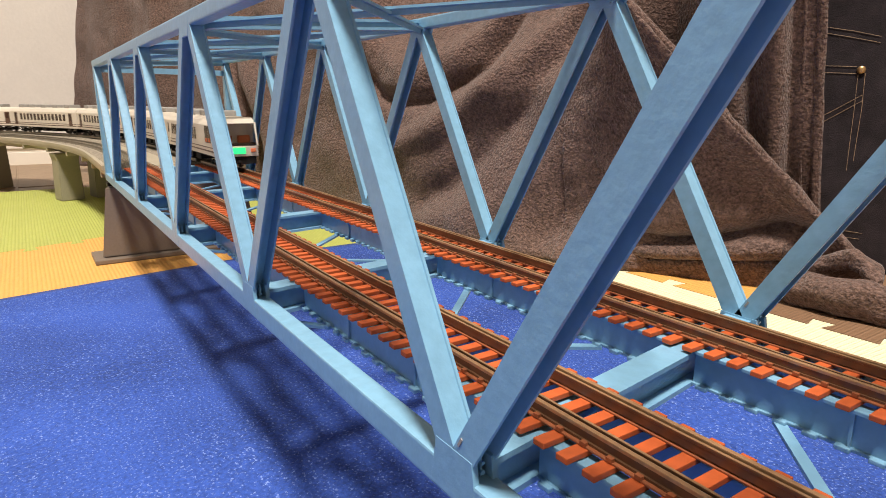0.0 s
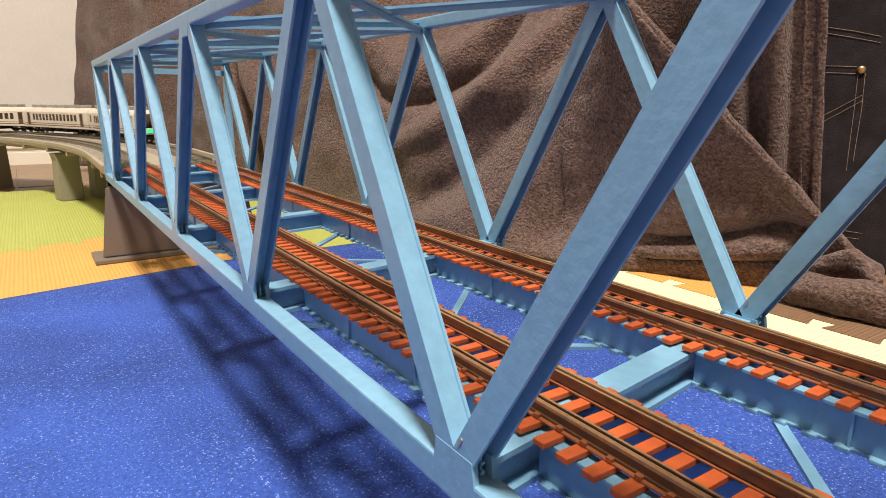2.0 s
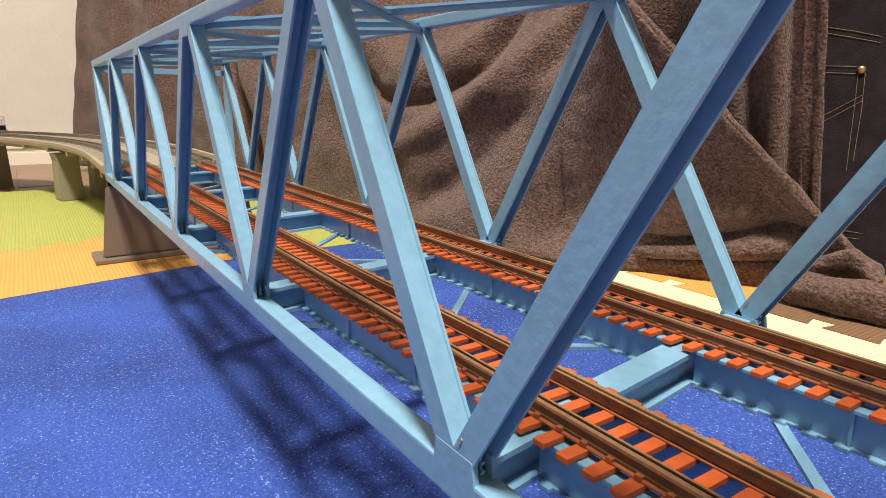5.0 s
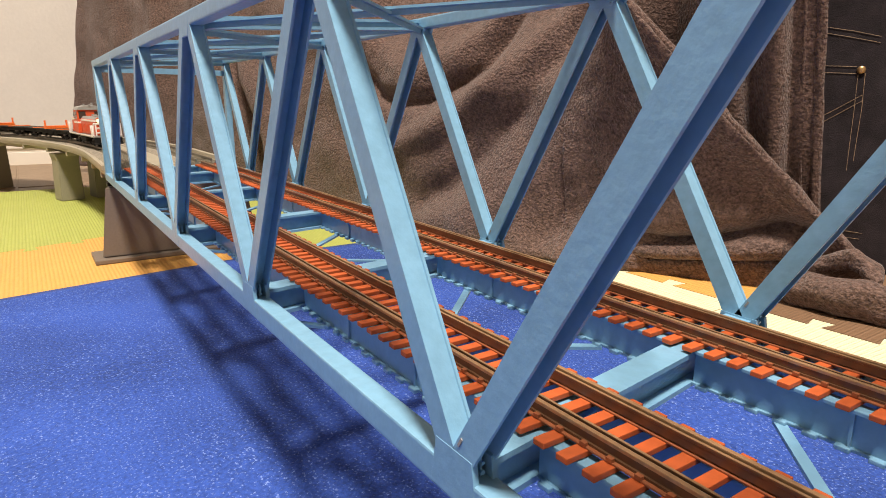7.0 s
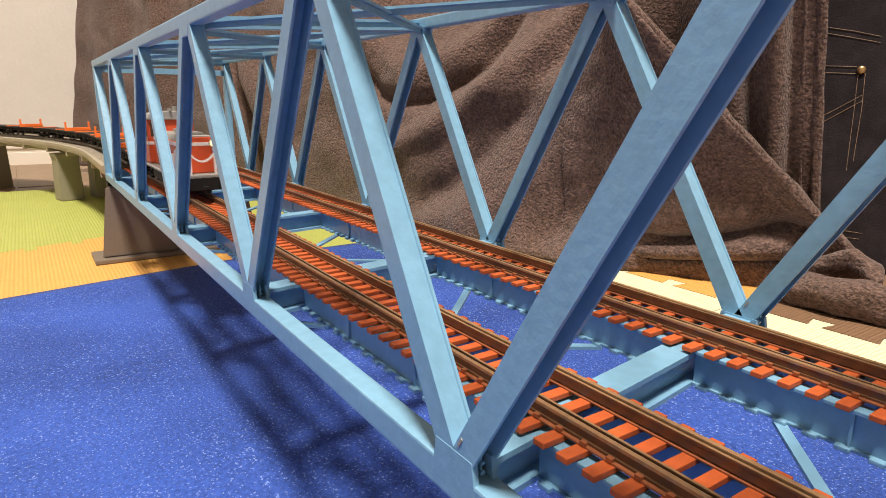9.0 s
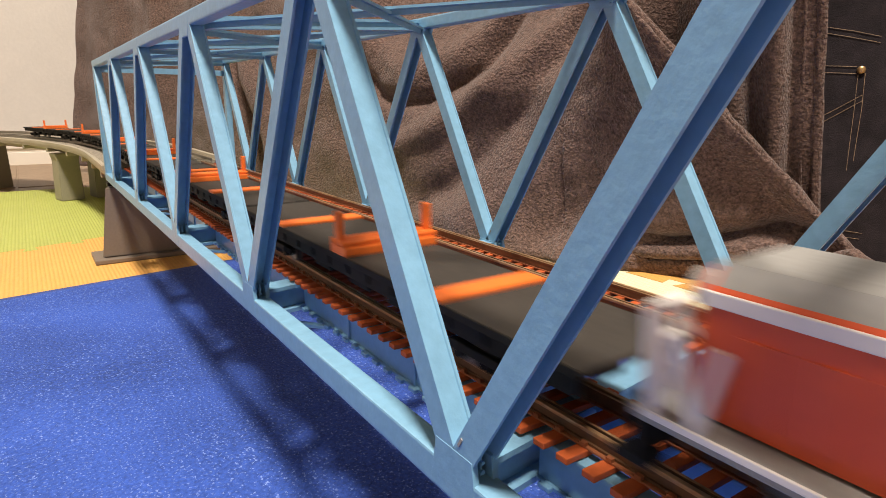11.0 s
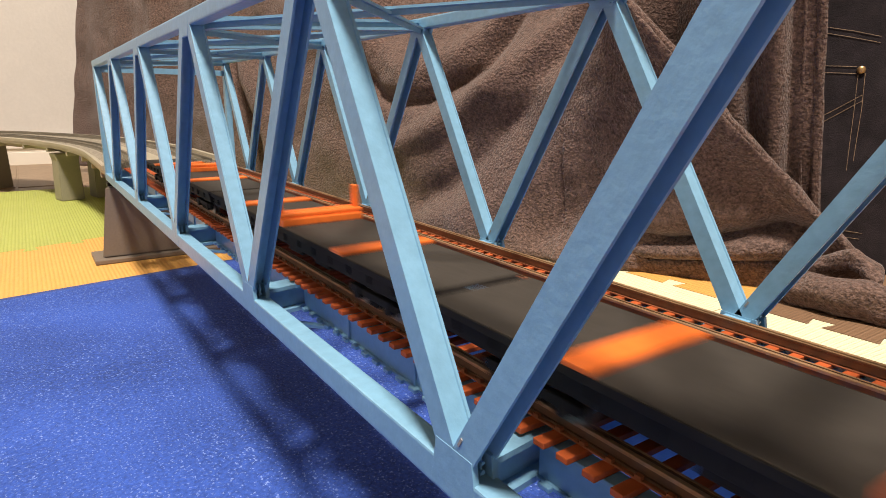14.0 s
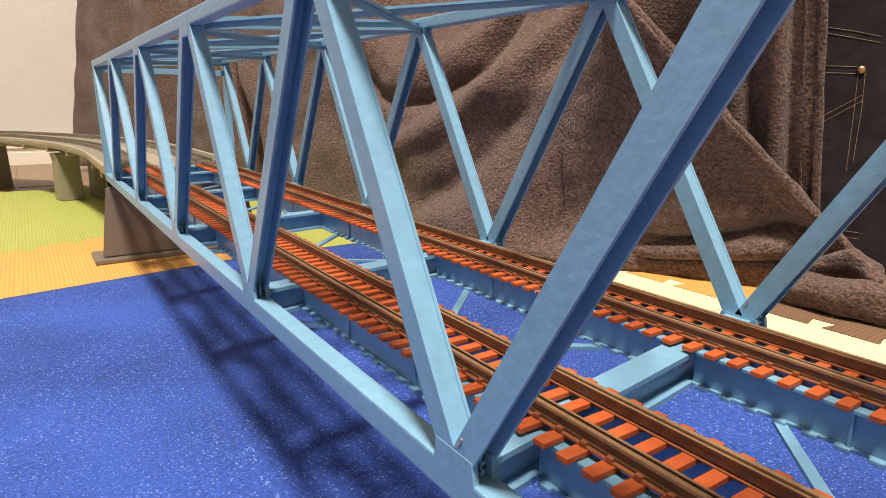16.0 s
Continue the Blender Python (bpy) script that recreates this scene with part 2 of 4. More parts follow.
# ---- foam mats and the blue sheet ----
def toothed(x0, x1, y0, y1, flips, pitch=13.5, depth=8.5):
    """Outline of a mat whose chosen edges carry dovetail teeth. flips: south, east, north, west: +1 tooth out first, -1 in first, 0 plain."""
    out = []
    corners = ((x0, y0), (x1, y0), (x1, y1), (x0, y1))
    normals = ((0, -1), (1, 0), (0, 1), (-1, 0))
    for i in range(4):
        a, b, nrm, f = corners[i], corners[(i + 1) % 4], normals[i], flips[i]
        out.append(a)
        if not f:
            continue
        ln = math.hypot(b[0] - a[0], b[1] - a[1])
        n = int(ln / pitch) // 2 * 2 + 1
        dx, dy = (b[0] - a[0]) / n, (b[1] - a[1]) / n
        for k in range(n):
            if k % 2 == 0:
                for t, d in ((0.30, 0), (0.16, 1), (0.84, 1), (0.70, 0)):
                    k2 = k + t
                    out.append((a[0] + dx * k2 + nrm[0] * d * depth * f, a[1] + dy * k2 + nrm[1] * d * depth * f))
    return out


def foam_mat(outline, material, label):
    slant = [(x - 0.3 * (max(-72, min(20, y)) + 32) if abs(x - XG) < 14 else x, y) for x, y in outline]
    bm = one(prism, slant, -GROUND - 11, -GROUND - 1.5, axis="z")
    tagged(part("foam_mat", bm, material), label, "floor mat", group="interlocking foam floor mats")


XG = -62.0                         # seam between the lime and amber mats


def mats():
    g = 0.35
    foam_mat(toothed(-352, XG - g, -72 + g, 92 - g, (-1, 1, 0, 0)), GREEN_FOAM, "lime green foam mat with embossed crosshatch beside an amber mat")
    foam_mat(toothed(-352, XG - g, 92 + g, 330, (0, 0, 0, 0)), GREEN_FOAM, "lime green foam mat partly behind the bridge pier")
    foam_mat(toothed(-352, XG - g, -371, -72 - g, (0, 0, 1, 0)), CREAM_FOAM, "cream foam mat with embossed crosshatch beside a lime mat")
    foam_mat(toothed(XG + g, 108 - g, -72 + g, 92 - g, (0, 0, 0, -1)), YELLOW_FOAM, "amber yellow foam mat under the bridge pier")
    foam_mat(toothed(XG + g, 108 - g, 92 + g, 223 - g, (0, 0, 0, 0)), GREEN_FOAM, "lime green foam mat half covered by a blue sheet")
    foam_mat(toothed(XG + g, 569, -371, -72 - g, (0, 0, 0, 0)), YELLOW_FOAM, "amber yellow foam mat half covered by a blue sheet")
    foam_mat(toothed(108 + g, 240 - g, -72 + g, 223 - g, (0, 0, 1, 0)), CREAM_FOAM, "cream foam mat with embossed crosshatch beside the bridge")
    foam_mat(toothed(240 + g, 569, -72 + g, 223 - g, (0, 0, 1, 0)), CREAM_FOAM, "cream foam mat interlocked with a brown mat")
    foam_mat(toothed(240 + g, 569, 223 + g, 526, (-1, 0, 0, 0)), BROWN_FOAM, "dark brown foam mat with toothed edge beside a cream mat")
    foam_mat(toothed(108 + g, 240 - g, 223 + g, 526, (-1, 0, 0, 0)), YELLOW_FOAM, "amber yellow foam mat partly under the brown blanket")
    # the sheet's far end bows slightly and its rim is thin
    bm = bmesh.new()
    nx, ny = 60, 24
    grid = {}
    for i in range(nx + 1):
        for j in range(ny + 1):
            v = -330 + (178 + 330) * j / ny
            left = 45.5 - 0.14 * max(-70, min(60, v))
            x = left + (600 - left) * (i / nx)
            z = -GROUND + 0.35 * math.sin(x * 0.03 + v * 0.02) - (1.1 if j in (0, ny) or i == 0 else 0)
            grid[i, j] = bm.verts.new((x, v, z))
    for i in range(nx):
        for j in range(ny):
            bm.faces.new((grid[i, j], grid[i + 1, j], grid[i + 1, j + 1], grid[i, j + 1]))
    ob = part("felt_sheet", bm, FELT, smooth=True)
    sol = ob.modifiers.new("thickness", "SOLIDIFY")
    sol.thickness, sol.offset = 0.0012, -1
    tagged(ob, "royal blue short-pile sheet with pale flecks lying on foam mats", "mat")


# ---- the truss bridge ----
def h_member(bm, a, b, y0, y1, w, plate=0.4):
    """Built-up member in a plane of constant y: an H section swept from a to b."""
    a, b = Vector((a[0], 0, a[1])), Vector((b[0], 0, b[1]))
    up = (b - a).normalized().cross(Vector((0, 1, 0)))
    if up.z < 0:
        up = -up
    h, g = w / 2, 0.5 - w / 2
    k = h - 0.22
    prof = [(y0, -h), (y0 + plate, -h), (y0 + plate, -g), (y1 - plate, -g), (y1 - plate, -h), (y1, -h),
            (y1, h), (y1 - 0.35, h), (y1 - 0.45, k), (y0 + 0.45, k), (y0 + 0.35, h), (y0, h)]
    ends = [[bm.verts.new(Vector((p.x, y, p.z)) + up * o) for y, o in prof] for p in (a, b)]
    n = len(prof)
    for i in range(n):
        k = (i + 1) % n
        bm.faces.new((ends[0][i], ends[0][k], ends[1][k], ends[1][i]))
    bm.faces.new(ends[0][::-1])
    bm.faces.new(ends[1])
    bmesh.ops.recalc_face_normals(bm, faces=bm.faces)


def node_plate(bm, x, z0, z1, y0, y1, half_low, half_high):
    """Gusset with sloped shoulders at a joint."""
    h = z1 - z0
    prism(bm, [(x - half_low, z0), (x + half_low, z0), (x + half_low * 0.92, z0 + h * 0.35), (x + half_high, z1), (x - half_high, z1), (x - half_low * 0.92, z0 + h * 0.35)], y0, y1)


def bevelled(bm, width):
    bmesh.ops.bevel(bm, geom=[e for e in bm.edges], offset=width, segments=2, profile=0.6, affect="EDGES")
    return bm


def cross_strip(x, half):
    """Plan outline of a cross member between the two trusses, which are offset along the span."""
    return [(x - half, T - 0.1), (x + half, T - 0.1), (x + SKEW + half, W + 0.1), (x + SKEW - half, W + 0.1)]


def i_beam(bm, x, half, z0, z1, web, fl=0.8, lift=0.0):
    """An I section across the bridge, skewed with it."""
    prism(bm, [(x - half, z0), (x + half, z0), (x + half, z0 + fl), (x + web, z0 + fl), (x + web, z1 - fl), (x + half, z1 - fl),
               (x + half, z1), (x - half, z1), (x - half, z1 - fl), (x - web, z1 - fl), (x - web, z0 + fl), (x - half, z0 + fl)], T - 0.1, W + 0.1)
    for v in bm.verts:
        v.co.x += shift(v.co.y)
        v.co.z += lift * (v.co.y - T) / (W - T)


def shift(y):
    return SKEW * (y - T) / (W - T)


def bridge():
    top = tagged(new("truss_bridge"), "light blue painted double-track model truss bridge on a taupe pier", "model bridge")
    zb, zt = -4.84, 57.77
    for y0, sk in ((0.0, 0.0), (W, SKEW)):
        y1 = y0 + T
        part("bottom_chord", bevelled(one(box, sk - 3, sk + LEN + 3, y0, y1, Z_BOT, Z_BT - (1.5 if sk else 0)), 0.35), BLUE, top)
        up = LIFT if sk else 0.0
        part("top_chord", bevelled(one(box, sk - 2.5, sk + LEN + 2.5, y0, y1, Z_TB + up, Z_TOP + up), 0.4), BLUE, top)
        for k in range(N):
            low, high = (k, k + 1) if k % 2 else (k + 1, k)
            bm = bmesh.new()
            cut = (zt - Z_TOP - up + 1.0) / (zt - zb)
            h_member(bm, ((high + (low - high) * cut) * P + sk, Z_TOP + up - 1.0), (low * P + sk, zb), y0 + 0.02, y1 - 0.02, MEMBER)
            part("diagonal", bm, BLUE, top)
        for x in (sk, sk + LEN):
            bm = bmesh.new()
            h_member(bm, (x, Z_TB + up + 0.5), (x, Z_BT - 0.5), y0 + 0.03, y1 - 0.03, 4.0)
            part("end_post", bm, BLUE, top)
        for k in range(1, N, 2):
            x = k * P + sk
            for a, b in ((y0 - 0.04, y0 + 0.75), (y1 - 0.75, y1 + 0.04)):
                part("gusset_plate", bevelled(one(node_plate, x, Z_BOT + 0.4, -1.8 - (1.0 if sk else 0), a, b, 4.4, 3.4), 0.04), BLUE, top)
            bm = bmesh.new()
            box(bm, x + 1.6, x + 2.9, y0 + 1.5, y1 - 1.5, Z_BT, Z_BT + 2.6, 0.25)
            disc(bm, (x + 3.0, (y0 + y1) / 2, Z_BT + 0.8), 0.28, 0.5, "x", 8)
            disc(bm, (x + 3.0, (y0 + y1) / 2, Z_BT + 1.9), 0.24, 0.45, "x", 8)
            part("bolt_bracket", bm, BLUE, top)
            part("slot", one(bar, (x + 1.0, y0 - 0.02, -0.9), (x + 1.6, y0 - 0.02, 0.2), 0.34, 0.14, up=(0, 1, 0)), GREY, top, "small dark slot")
        for k in range(2, N, 2):
            x = k * P + sk
            for a, b in ((y0 - 0.04, y0 + 0.75), (y1 - 0.75, y1 + 0.04)):
                bm = bmesh.new()
                zu, zl = Z_TOP + up, Z_TB + up
                prism(bm, [(x - 4.6, zu - 0.4), (x + 4.6, zu - 0.4), (x + 4.2, zl - 0.4), (x + 2.8, zl - 2.2), (x - 2.8, zl - 2.2), (x - 4.2, zl - 0.4)], a, b)
                part("gusset_plate", bevelled(bm, 0.15), BLUE, top)
    # floor beams, stringers with flange cleats, lower bracing
    ys = (Y_NEAR - 5.6, Y_NEAR + 5.6, Y_FAR - 5.6, Y_FAR + 5.6)
    beams = [0.0] + [k * P for k in range(1, N, 2)] + [LEN]
    for x in beams:
        bm = bmesh.new()
        i_beam(bm, x, 2.5, -9.2, -3.2, 0.6)
        part("floor_beam", bm, BLUE, top)
    for y in ys:
        for xa, xb in zip(beams, beams[1:]):
            bm = bmesh.new()
            a, b = xa + 2.6 + shift(y), xb - 2.6 + shift(y)
            box(bm, a, b, y - 0.5, y + 0.5, -8.4, -3.4)
            box(bm, a, b, y - 1.3, y + 1.3, -3.5, -2.88, 0.12)
            box(bm, a, b, y - 1.0, y + 1.0, -8.8, -8.3, 0.1)
            n = int((b - a) / 3.95)
            for i in range(n):
                c = a + (i + 0.5) * (b - a) / n
                box(bm, c - 0.95, c + 0.95, y - 1.75, y - 0.95, -8.9, -8.2, 0.15)
                box(bm, c - 0.95, c + 0.95, y + 0.95, y + 1.75, -8.9, -8.2, 0.15)
            for f in (0.33, 0.67):
                box(bm, a + (b - a) * f - 0.2, a + (b - a) * f + 0.2, y - 0.9, y + 0.9, -8.3, -3.5)
            part("stringer", bm, BLUE, top)
    for xa, xb in zip(beams, beams[1:]):
        for ya, yb in ((T, Y_NEAR - 6.4), (Y_NEAR + 6.4, Y_FAR - 6.4), (Y_FAR + 6.4, W)):
            m = (xa + xb) / 2
            if ya != Y_NEAR + 6.4:
                for xe, dx in ((xa, 1), (xb, -1)):
                    part("lower_brace", one(bar, (xe + dx * 5 + shift(ya), ya, -9.0), (xe + dx * 16 + shift(yb), yb, -9.0), 1.5, 0.6), BLUE, top)
                continue
            for f in (0.22, 0.78):
                part("lower_brace", one(bar, (m + shift(ya), ya, -9.0), (xa + (xb - xa) * f + shift(yb), yb, -9.0), 1.6, 0.6), BLUE, top)
    # top struts and cross bracing
    for k in range(0, N + 1, 2):
        bm = bmesh.new()
        i_beam(bm, k * P, 1.6, Z_TB - 0.3, Z_TOP - 0.6, 0.45, lift=LIFT)
        part("top_strut", bm, BLUE, top)
    for k in range(0, N, 2):
        xa, xb = k * P + 2.2, (k + 2) * P - 2.2
        for dz, ya, yb in ((0, T, W), (-0.9, W, T)):
            xc, xd = xa + shift(ya), xb + shift(yb)
            zc = Z_TOP - 2.2 + dz
            za, zb2 = zc + (LIFT if ya == W else 0), zc + (LIFT if yb == W else 0)
            bm = one(bar, (xc, ya, za), (xd, yb, zb2), 2.0, 0.6)
            bar(bm, (xc, ya, za - 0.9), (xd, yb, zb2 - 0.9), 0.5, 1.3)
            part("top_brace", bm, BLUE, top)
    for x in (0, LEN):
        part("portal_brace", one(prism, cross_strip(x, 1.2), 49.2, 52.2, axis="z"), BLUE, top)
    return top


def bridge_track(y, group_label):
    top = tagged(new("bridge_track"), group_label, "model track", group="tracks across the bridge")
    for side in (-1, 1):
        o = side * GAUGE
        bm = one(box, -1, LEN + 1, y + o - 0.2, y + o + 0.2, -1.5, -0.45)
        box(bm, -1, LEN + 1, y + o - 0.5, y + o + 0.5, -1.72, -1.42)
        rail = part("rail", bm, RAIL, top, "brown metal running rail")
        part("railhead", bevelled(one(box, -1, LEN + 1, y + o - 0.32, y + o + 0.32, -0.5, 0.0), 0.1), RAIL_TOP, rail, "shiny copper-brown rail head")
        g = side * (GAUGE - 1.05)
        bm = one(box, 0, LEN, y + g - 0.16, y + g + 0.16, -1.5, -0.5)
        box(bm, 0, LEN, y + g - 0.2, y + g + 0.2, -0.5, -0.1, 0.06)
        guard = part("guard_rail", bm, RAIL, top, "brown metal guard rail")
        part("guard_top", one(box, 0, LEN, y + g - 0.17, y + g + 0.17, -0.1, -0.06), RAIL_TOP, guard, "copper-brown guard rail top")
        lo, hi = sorted((o + side * 1.0, o - side * 1.4))
        part("rail_base", one(box, -1, LEN + 1, y + lo, y + hi, -2.02, -1.73, 0.08), BASE_STRIP, top)
        bm = bmesh.new()
        for i in range(int(LEN / PITCH)):
            x = 1.6 + i * PITCH
            box(bm, x - 0.4, x + 0.4, y + o + side * 0.85 - 0.28, y + o + side * 0.85 + 0.28, -1.74, -1.3)
        tagged(part("rail_chair", bm, BASE_STRIP, top, "rows of small moulded rail chairs"), kind="stuff")
    return top


def sleepers(top, y):
    me = mesh_of("sleeper", one(box, -0.86, 0.86, -8.5, 8.5, -2.75, -1.97, 0.1), ORANGE_TIE, local=True)
    for i in range(int(LEN / PITCH)):
        ob = new("sleeper", me)
        ob.parent = top
        ob.location = ((1.6 + i * PITCH + random.uniform(-0.08, 0.08)) * MM, (y + random.uniform(-0.1, 0.1)) * MM, (GROUND + random.uniform(-0.03, 0)) * MM)


# ---- piers and viaduct ----
def bridge_pier(x):
    top = tagged(new("bridge_pier"), "taupe plastic bridge pier with a flanged foot on a foam mat", "bridge pier", group="piers under the bridge ends")
    bm = bmesh.new()
    lo, hi = (9, -7, W + T + 7), (7, -1.5, W + T + 1.5)
    v = []
    for z, (hx, ya, yb) in ((-GROUND - 1.5 + 2.6, lo), (-11.5, hi)):
        v.append([bm.verts.new(c) for c in ((x - hx, ya + 4, z), (x + hx, ya, z), (x + hx, yb, z), (x - hx, yb - 4, z))])
    bm.faces.new(v[0][::-1])
    bm.faces.new(v[1])
    for i in range(4):
        j = (i + 1) % 4
        bm.faces.new((v[0][i], v[0][j], v[1][j], v[1][i]))
    bmesh.ops.bevel(bm, geom=list(bm.edges), offset=1.0, segments=2, affect="EDGES")
    part("shaft", bm, TAUPE, top)
    part("foot", one(box, x - 13, x + 13, -11, W + T + 11, -GROUND - 1.5, -GROUND + 1.3, 0.6), TAUPE, top)
    bm = bmesh.new()
    for y in (2.5, W + 2.5):
        box(bm, x - 4, x + 4, y - 2.4, y + 2.4, -11.6, -9.6, 0.3)
    part("bearing", bm, DARK, top, "dark bearing pads")


def viaduct(name_label, s0, s1, pillars, step=9.0):
    yc, rc = (Y_NEAR + Y_FAR) / 2, (R_NEAR + R_FAR) / 2
    # arc length is counted on the near track, so the centre line is stretched to match
    def centre(s):
        return path(beside(s, rc), yc, rc)
    n = max(1, int(abs(s1 - s0) / step))
    line = [centre(s0 + (s1 - s0) * i / n) for i in range(n + 1)]
    top = tagged(new("viaduct"), name_label, "model viaduct", group="elevated viaduct sections")
    bm = bmesh.new()
    sweep(bm, [(-36, -4.2), (-36, -6.6), (-31, -7.6), (-24, -11.5), (24, -11.5), (31, -7.6), (36, -6.6), (36, -4.2)], line)
    deck = part("deck", bm, VIADUCT, top)
    for o in (-1, 1):
        bm = bmesh.new()
        sweep(bm, [(o * 34.6, -4.3), (o * 36.6, -4.3), (o * 36.6, -1.7), (o * 36.0, -1.2), (o * 35.2, -1.2), (o * 34.6, -1.7)], line)
        part("parapet", bm, VIADUCT, top)
    for i in range(2, n, 5):
        x, y, a = line[i]
        bm = bmesh.new()
        box(bm, -1.6, 1.6, -35.9, -22, -10.6, -6.0, 0.4)
        ob = part("rib", bm, VIADUCT, top, local=True)
        ob.matrix_local = Matrix.Translation((x * MM, y * MM, GROUND * MM)) @ Matrix.Rotation(a, 4, "Z")
    for side, yy, rr in (("near", Y_NEAR, R_NEAR), ("far", Y_FAR, R_FAR)):
        def along(s):
            return path(beside(s, rr), yy, rr)
        ln = [along(s0 + (s1 - s0) * i / n) for i in range(n + 1)]
        bm = bmesh.new()
        sweep(bm, [(-12.5, -4.2), (-9, -2.0), (9, -2.0), (12.5, -4.2)], ln, closed=True)
        part("ballast_bed", bm, BALLAST, top, "fine grey-brown moulded ballast")
        for o in (-GAUGE, GAUGE):
            bm = bmesh.new()
            sweep(bm, [(o - 0.5, -1.75), (o + 0.5, -1.75), (o + 0.45, 0.0), (o - 0.45, 0.0)], ln)
            part("rail", bm, STEEL, top)
        bm = bmesh.new()
        total = abs(s1 - s0)
        m = int(total / 4.6)
        for i in range(m):
            x, y, a = along(s0 + (s1 - s0) * (i + 0.5) / m)
            c, s = math.cos(a), math.sin(a)
            vs = []
            for z in (-2.1, -1.6):
                for u, v in ((-1.1, -7.5), (1.1, -7.5), (1.1, 7.5), (-1.1, 7.5)):
                    vs.append(bm.verts.new((x + u * c - v * s, y + u * s + v * c, z)))
            for f in ((4, 5, 6, 7), (0, 1, 5, 4), (1, 2, 6, 5), (2, 3, 7, 6), (3, 0, 4, 7)):
                bm.faces.new([vs[q] for q in f])
        tagged(part("sleepers", bm, BROWN_TIE, top, "rows of grey-brown sleepers in ballast"), kind="stuff")
    for s in pillars:
        x, y, a = centre(s)
        for o in (-25, 4):
            px, py = x - math.sin(a) * o, y + math.cos(a) * o
            on_mat = -352 < px < 569 and -371 < py < 526
            foot = -GROUND - 1.5 if on_mat else -GROUND - (10.2 if px < -461 else 11.0)
            bm = bmesh.new()
            v = []
            for z, hx, hy in ((foot, 9.5, 9.5), (-17, 8.6, 8.6), (-11.4, 8.6, 10.5)):
                v.append([bm.verts.new(c) for c in ((-hx, -hy, z), (hx, -hy, z), (hx, hy, z), (-hx, hy, z))])
            for q in range(2):
                for i in range(4):
                    j = (i + 1) % 4
                    bm.faces.new((v[q][i], v[q][j], v[q + 1][j], v[q + 1][i]))
            bm.faces.new(v[0][::-1])
            bm.faces.new(v[2])
            bmesh.ops.bevel(bm, geom=[e for e in bm.edges], offset=0.8, segments=2, affect="EDGES")
            ob = part("pillar", bm, PILLAR, top, "grey-green square pillar", local=True)
            ob.matrix_local = Matrix.Translation(((x - math.sin(a) * o) * MM, (y + math.cos(a) * o) * MM, GROUND * MM)) @ Matrix.Rotation(a, 4, "Z")


# ---- cloth: a fleece blanket hung as a backdrop, and trousers beside it ----
DRAPE = [(-637.5, 15.3), (-301.6, 117.8), (-25, 175.9), (183.5, 230.5), (250, 276.7), (328, 310)]
CLOTH = 1.0                        # size of the cloth against its pattern


def drape_at(s):
    """Plan point and the direction towards the bridge at s along the drape, with rounded corners."""
    pts = []
    for d in (-22, 0, 22):
        rest = s + d
        for i, (a, b) in enumerate(zip(DRAPE, DRAPE[1:])):
            ln = math.hypot(b[0] - a[0], b[1] - a[1])
            if rest <= ln or i == len(DRAPE) - 2:
                pts.append((a[0] + (b[0] - a[0]) * rest / ln, a[1] + (b[1] - a[1]) * rest / ln))
                break
            rest -= ln
    x = sum(p[0] for p in pts) / 3
    y = sum(p[1] for p in pts) / 3
    dx, dy = pts[2][0] - pts[0][0], pts[2][1] - pts[0][1]
    ln = math.hypot(dx, dy)
    return x, y, dy / ln, -dx / ln


def ridge(s, h, line, width, height):
    """A soft ridge (or a valley, when height is negative) along a polyline of (s, h)."""
    best = 1e9
    for (a, b), (c, d) in zip(line, line[1:]):
        dx, dy = c - a, d - b
        t = max(0, min(1, ((s - a) * dx + (h - b) * dy) / (dx * dx + dy * dy)))
        best = min(best, math.hypot(s - a - dx * t, h - b - dy * t))
    return height * math.exp(-(best / width) ** 2)


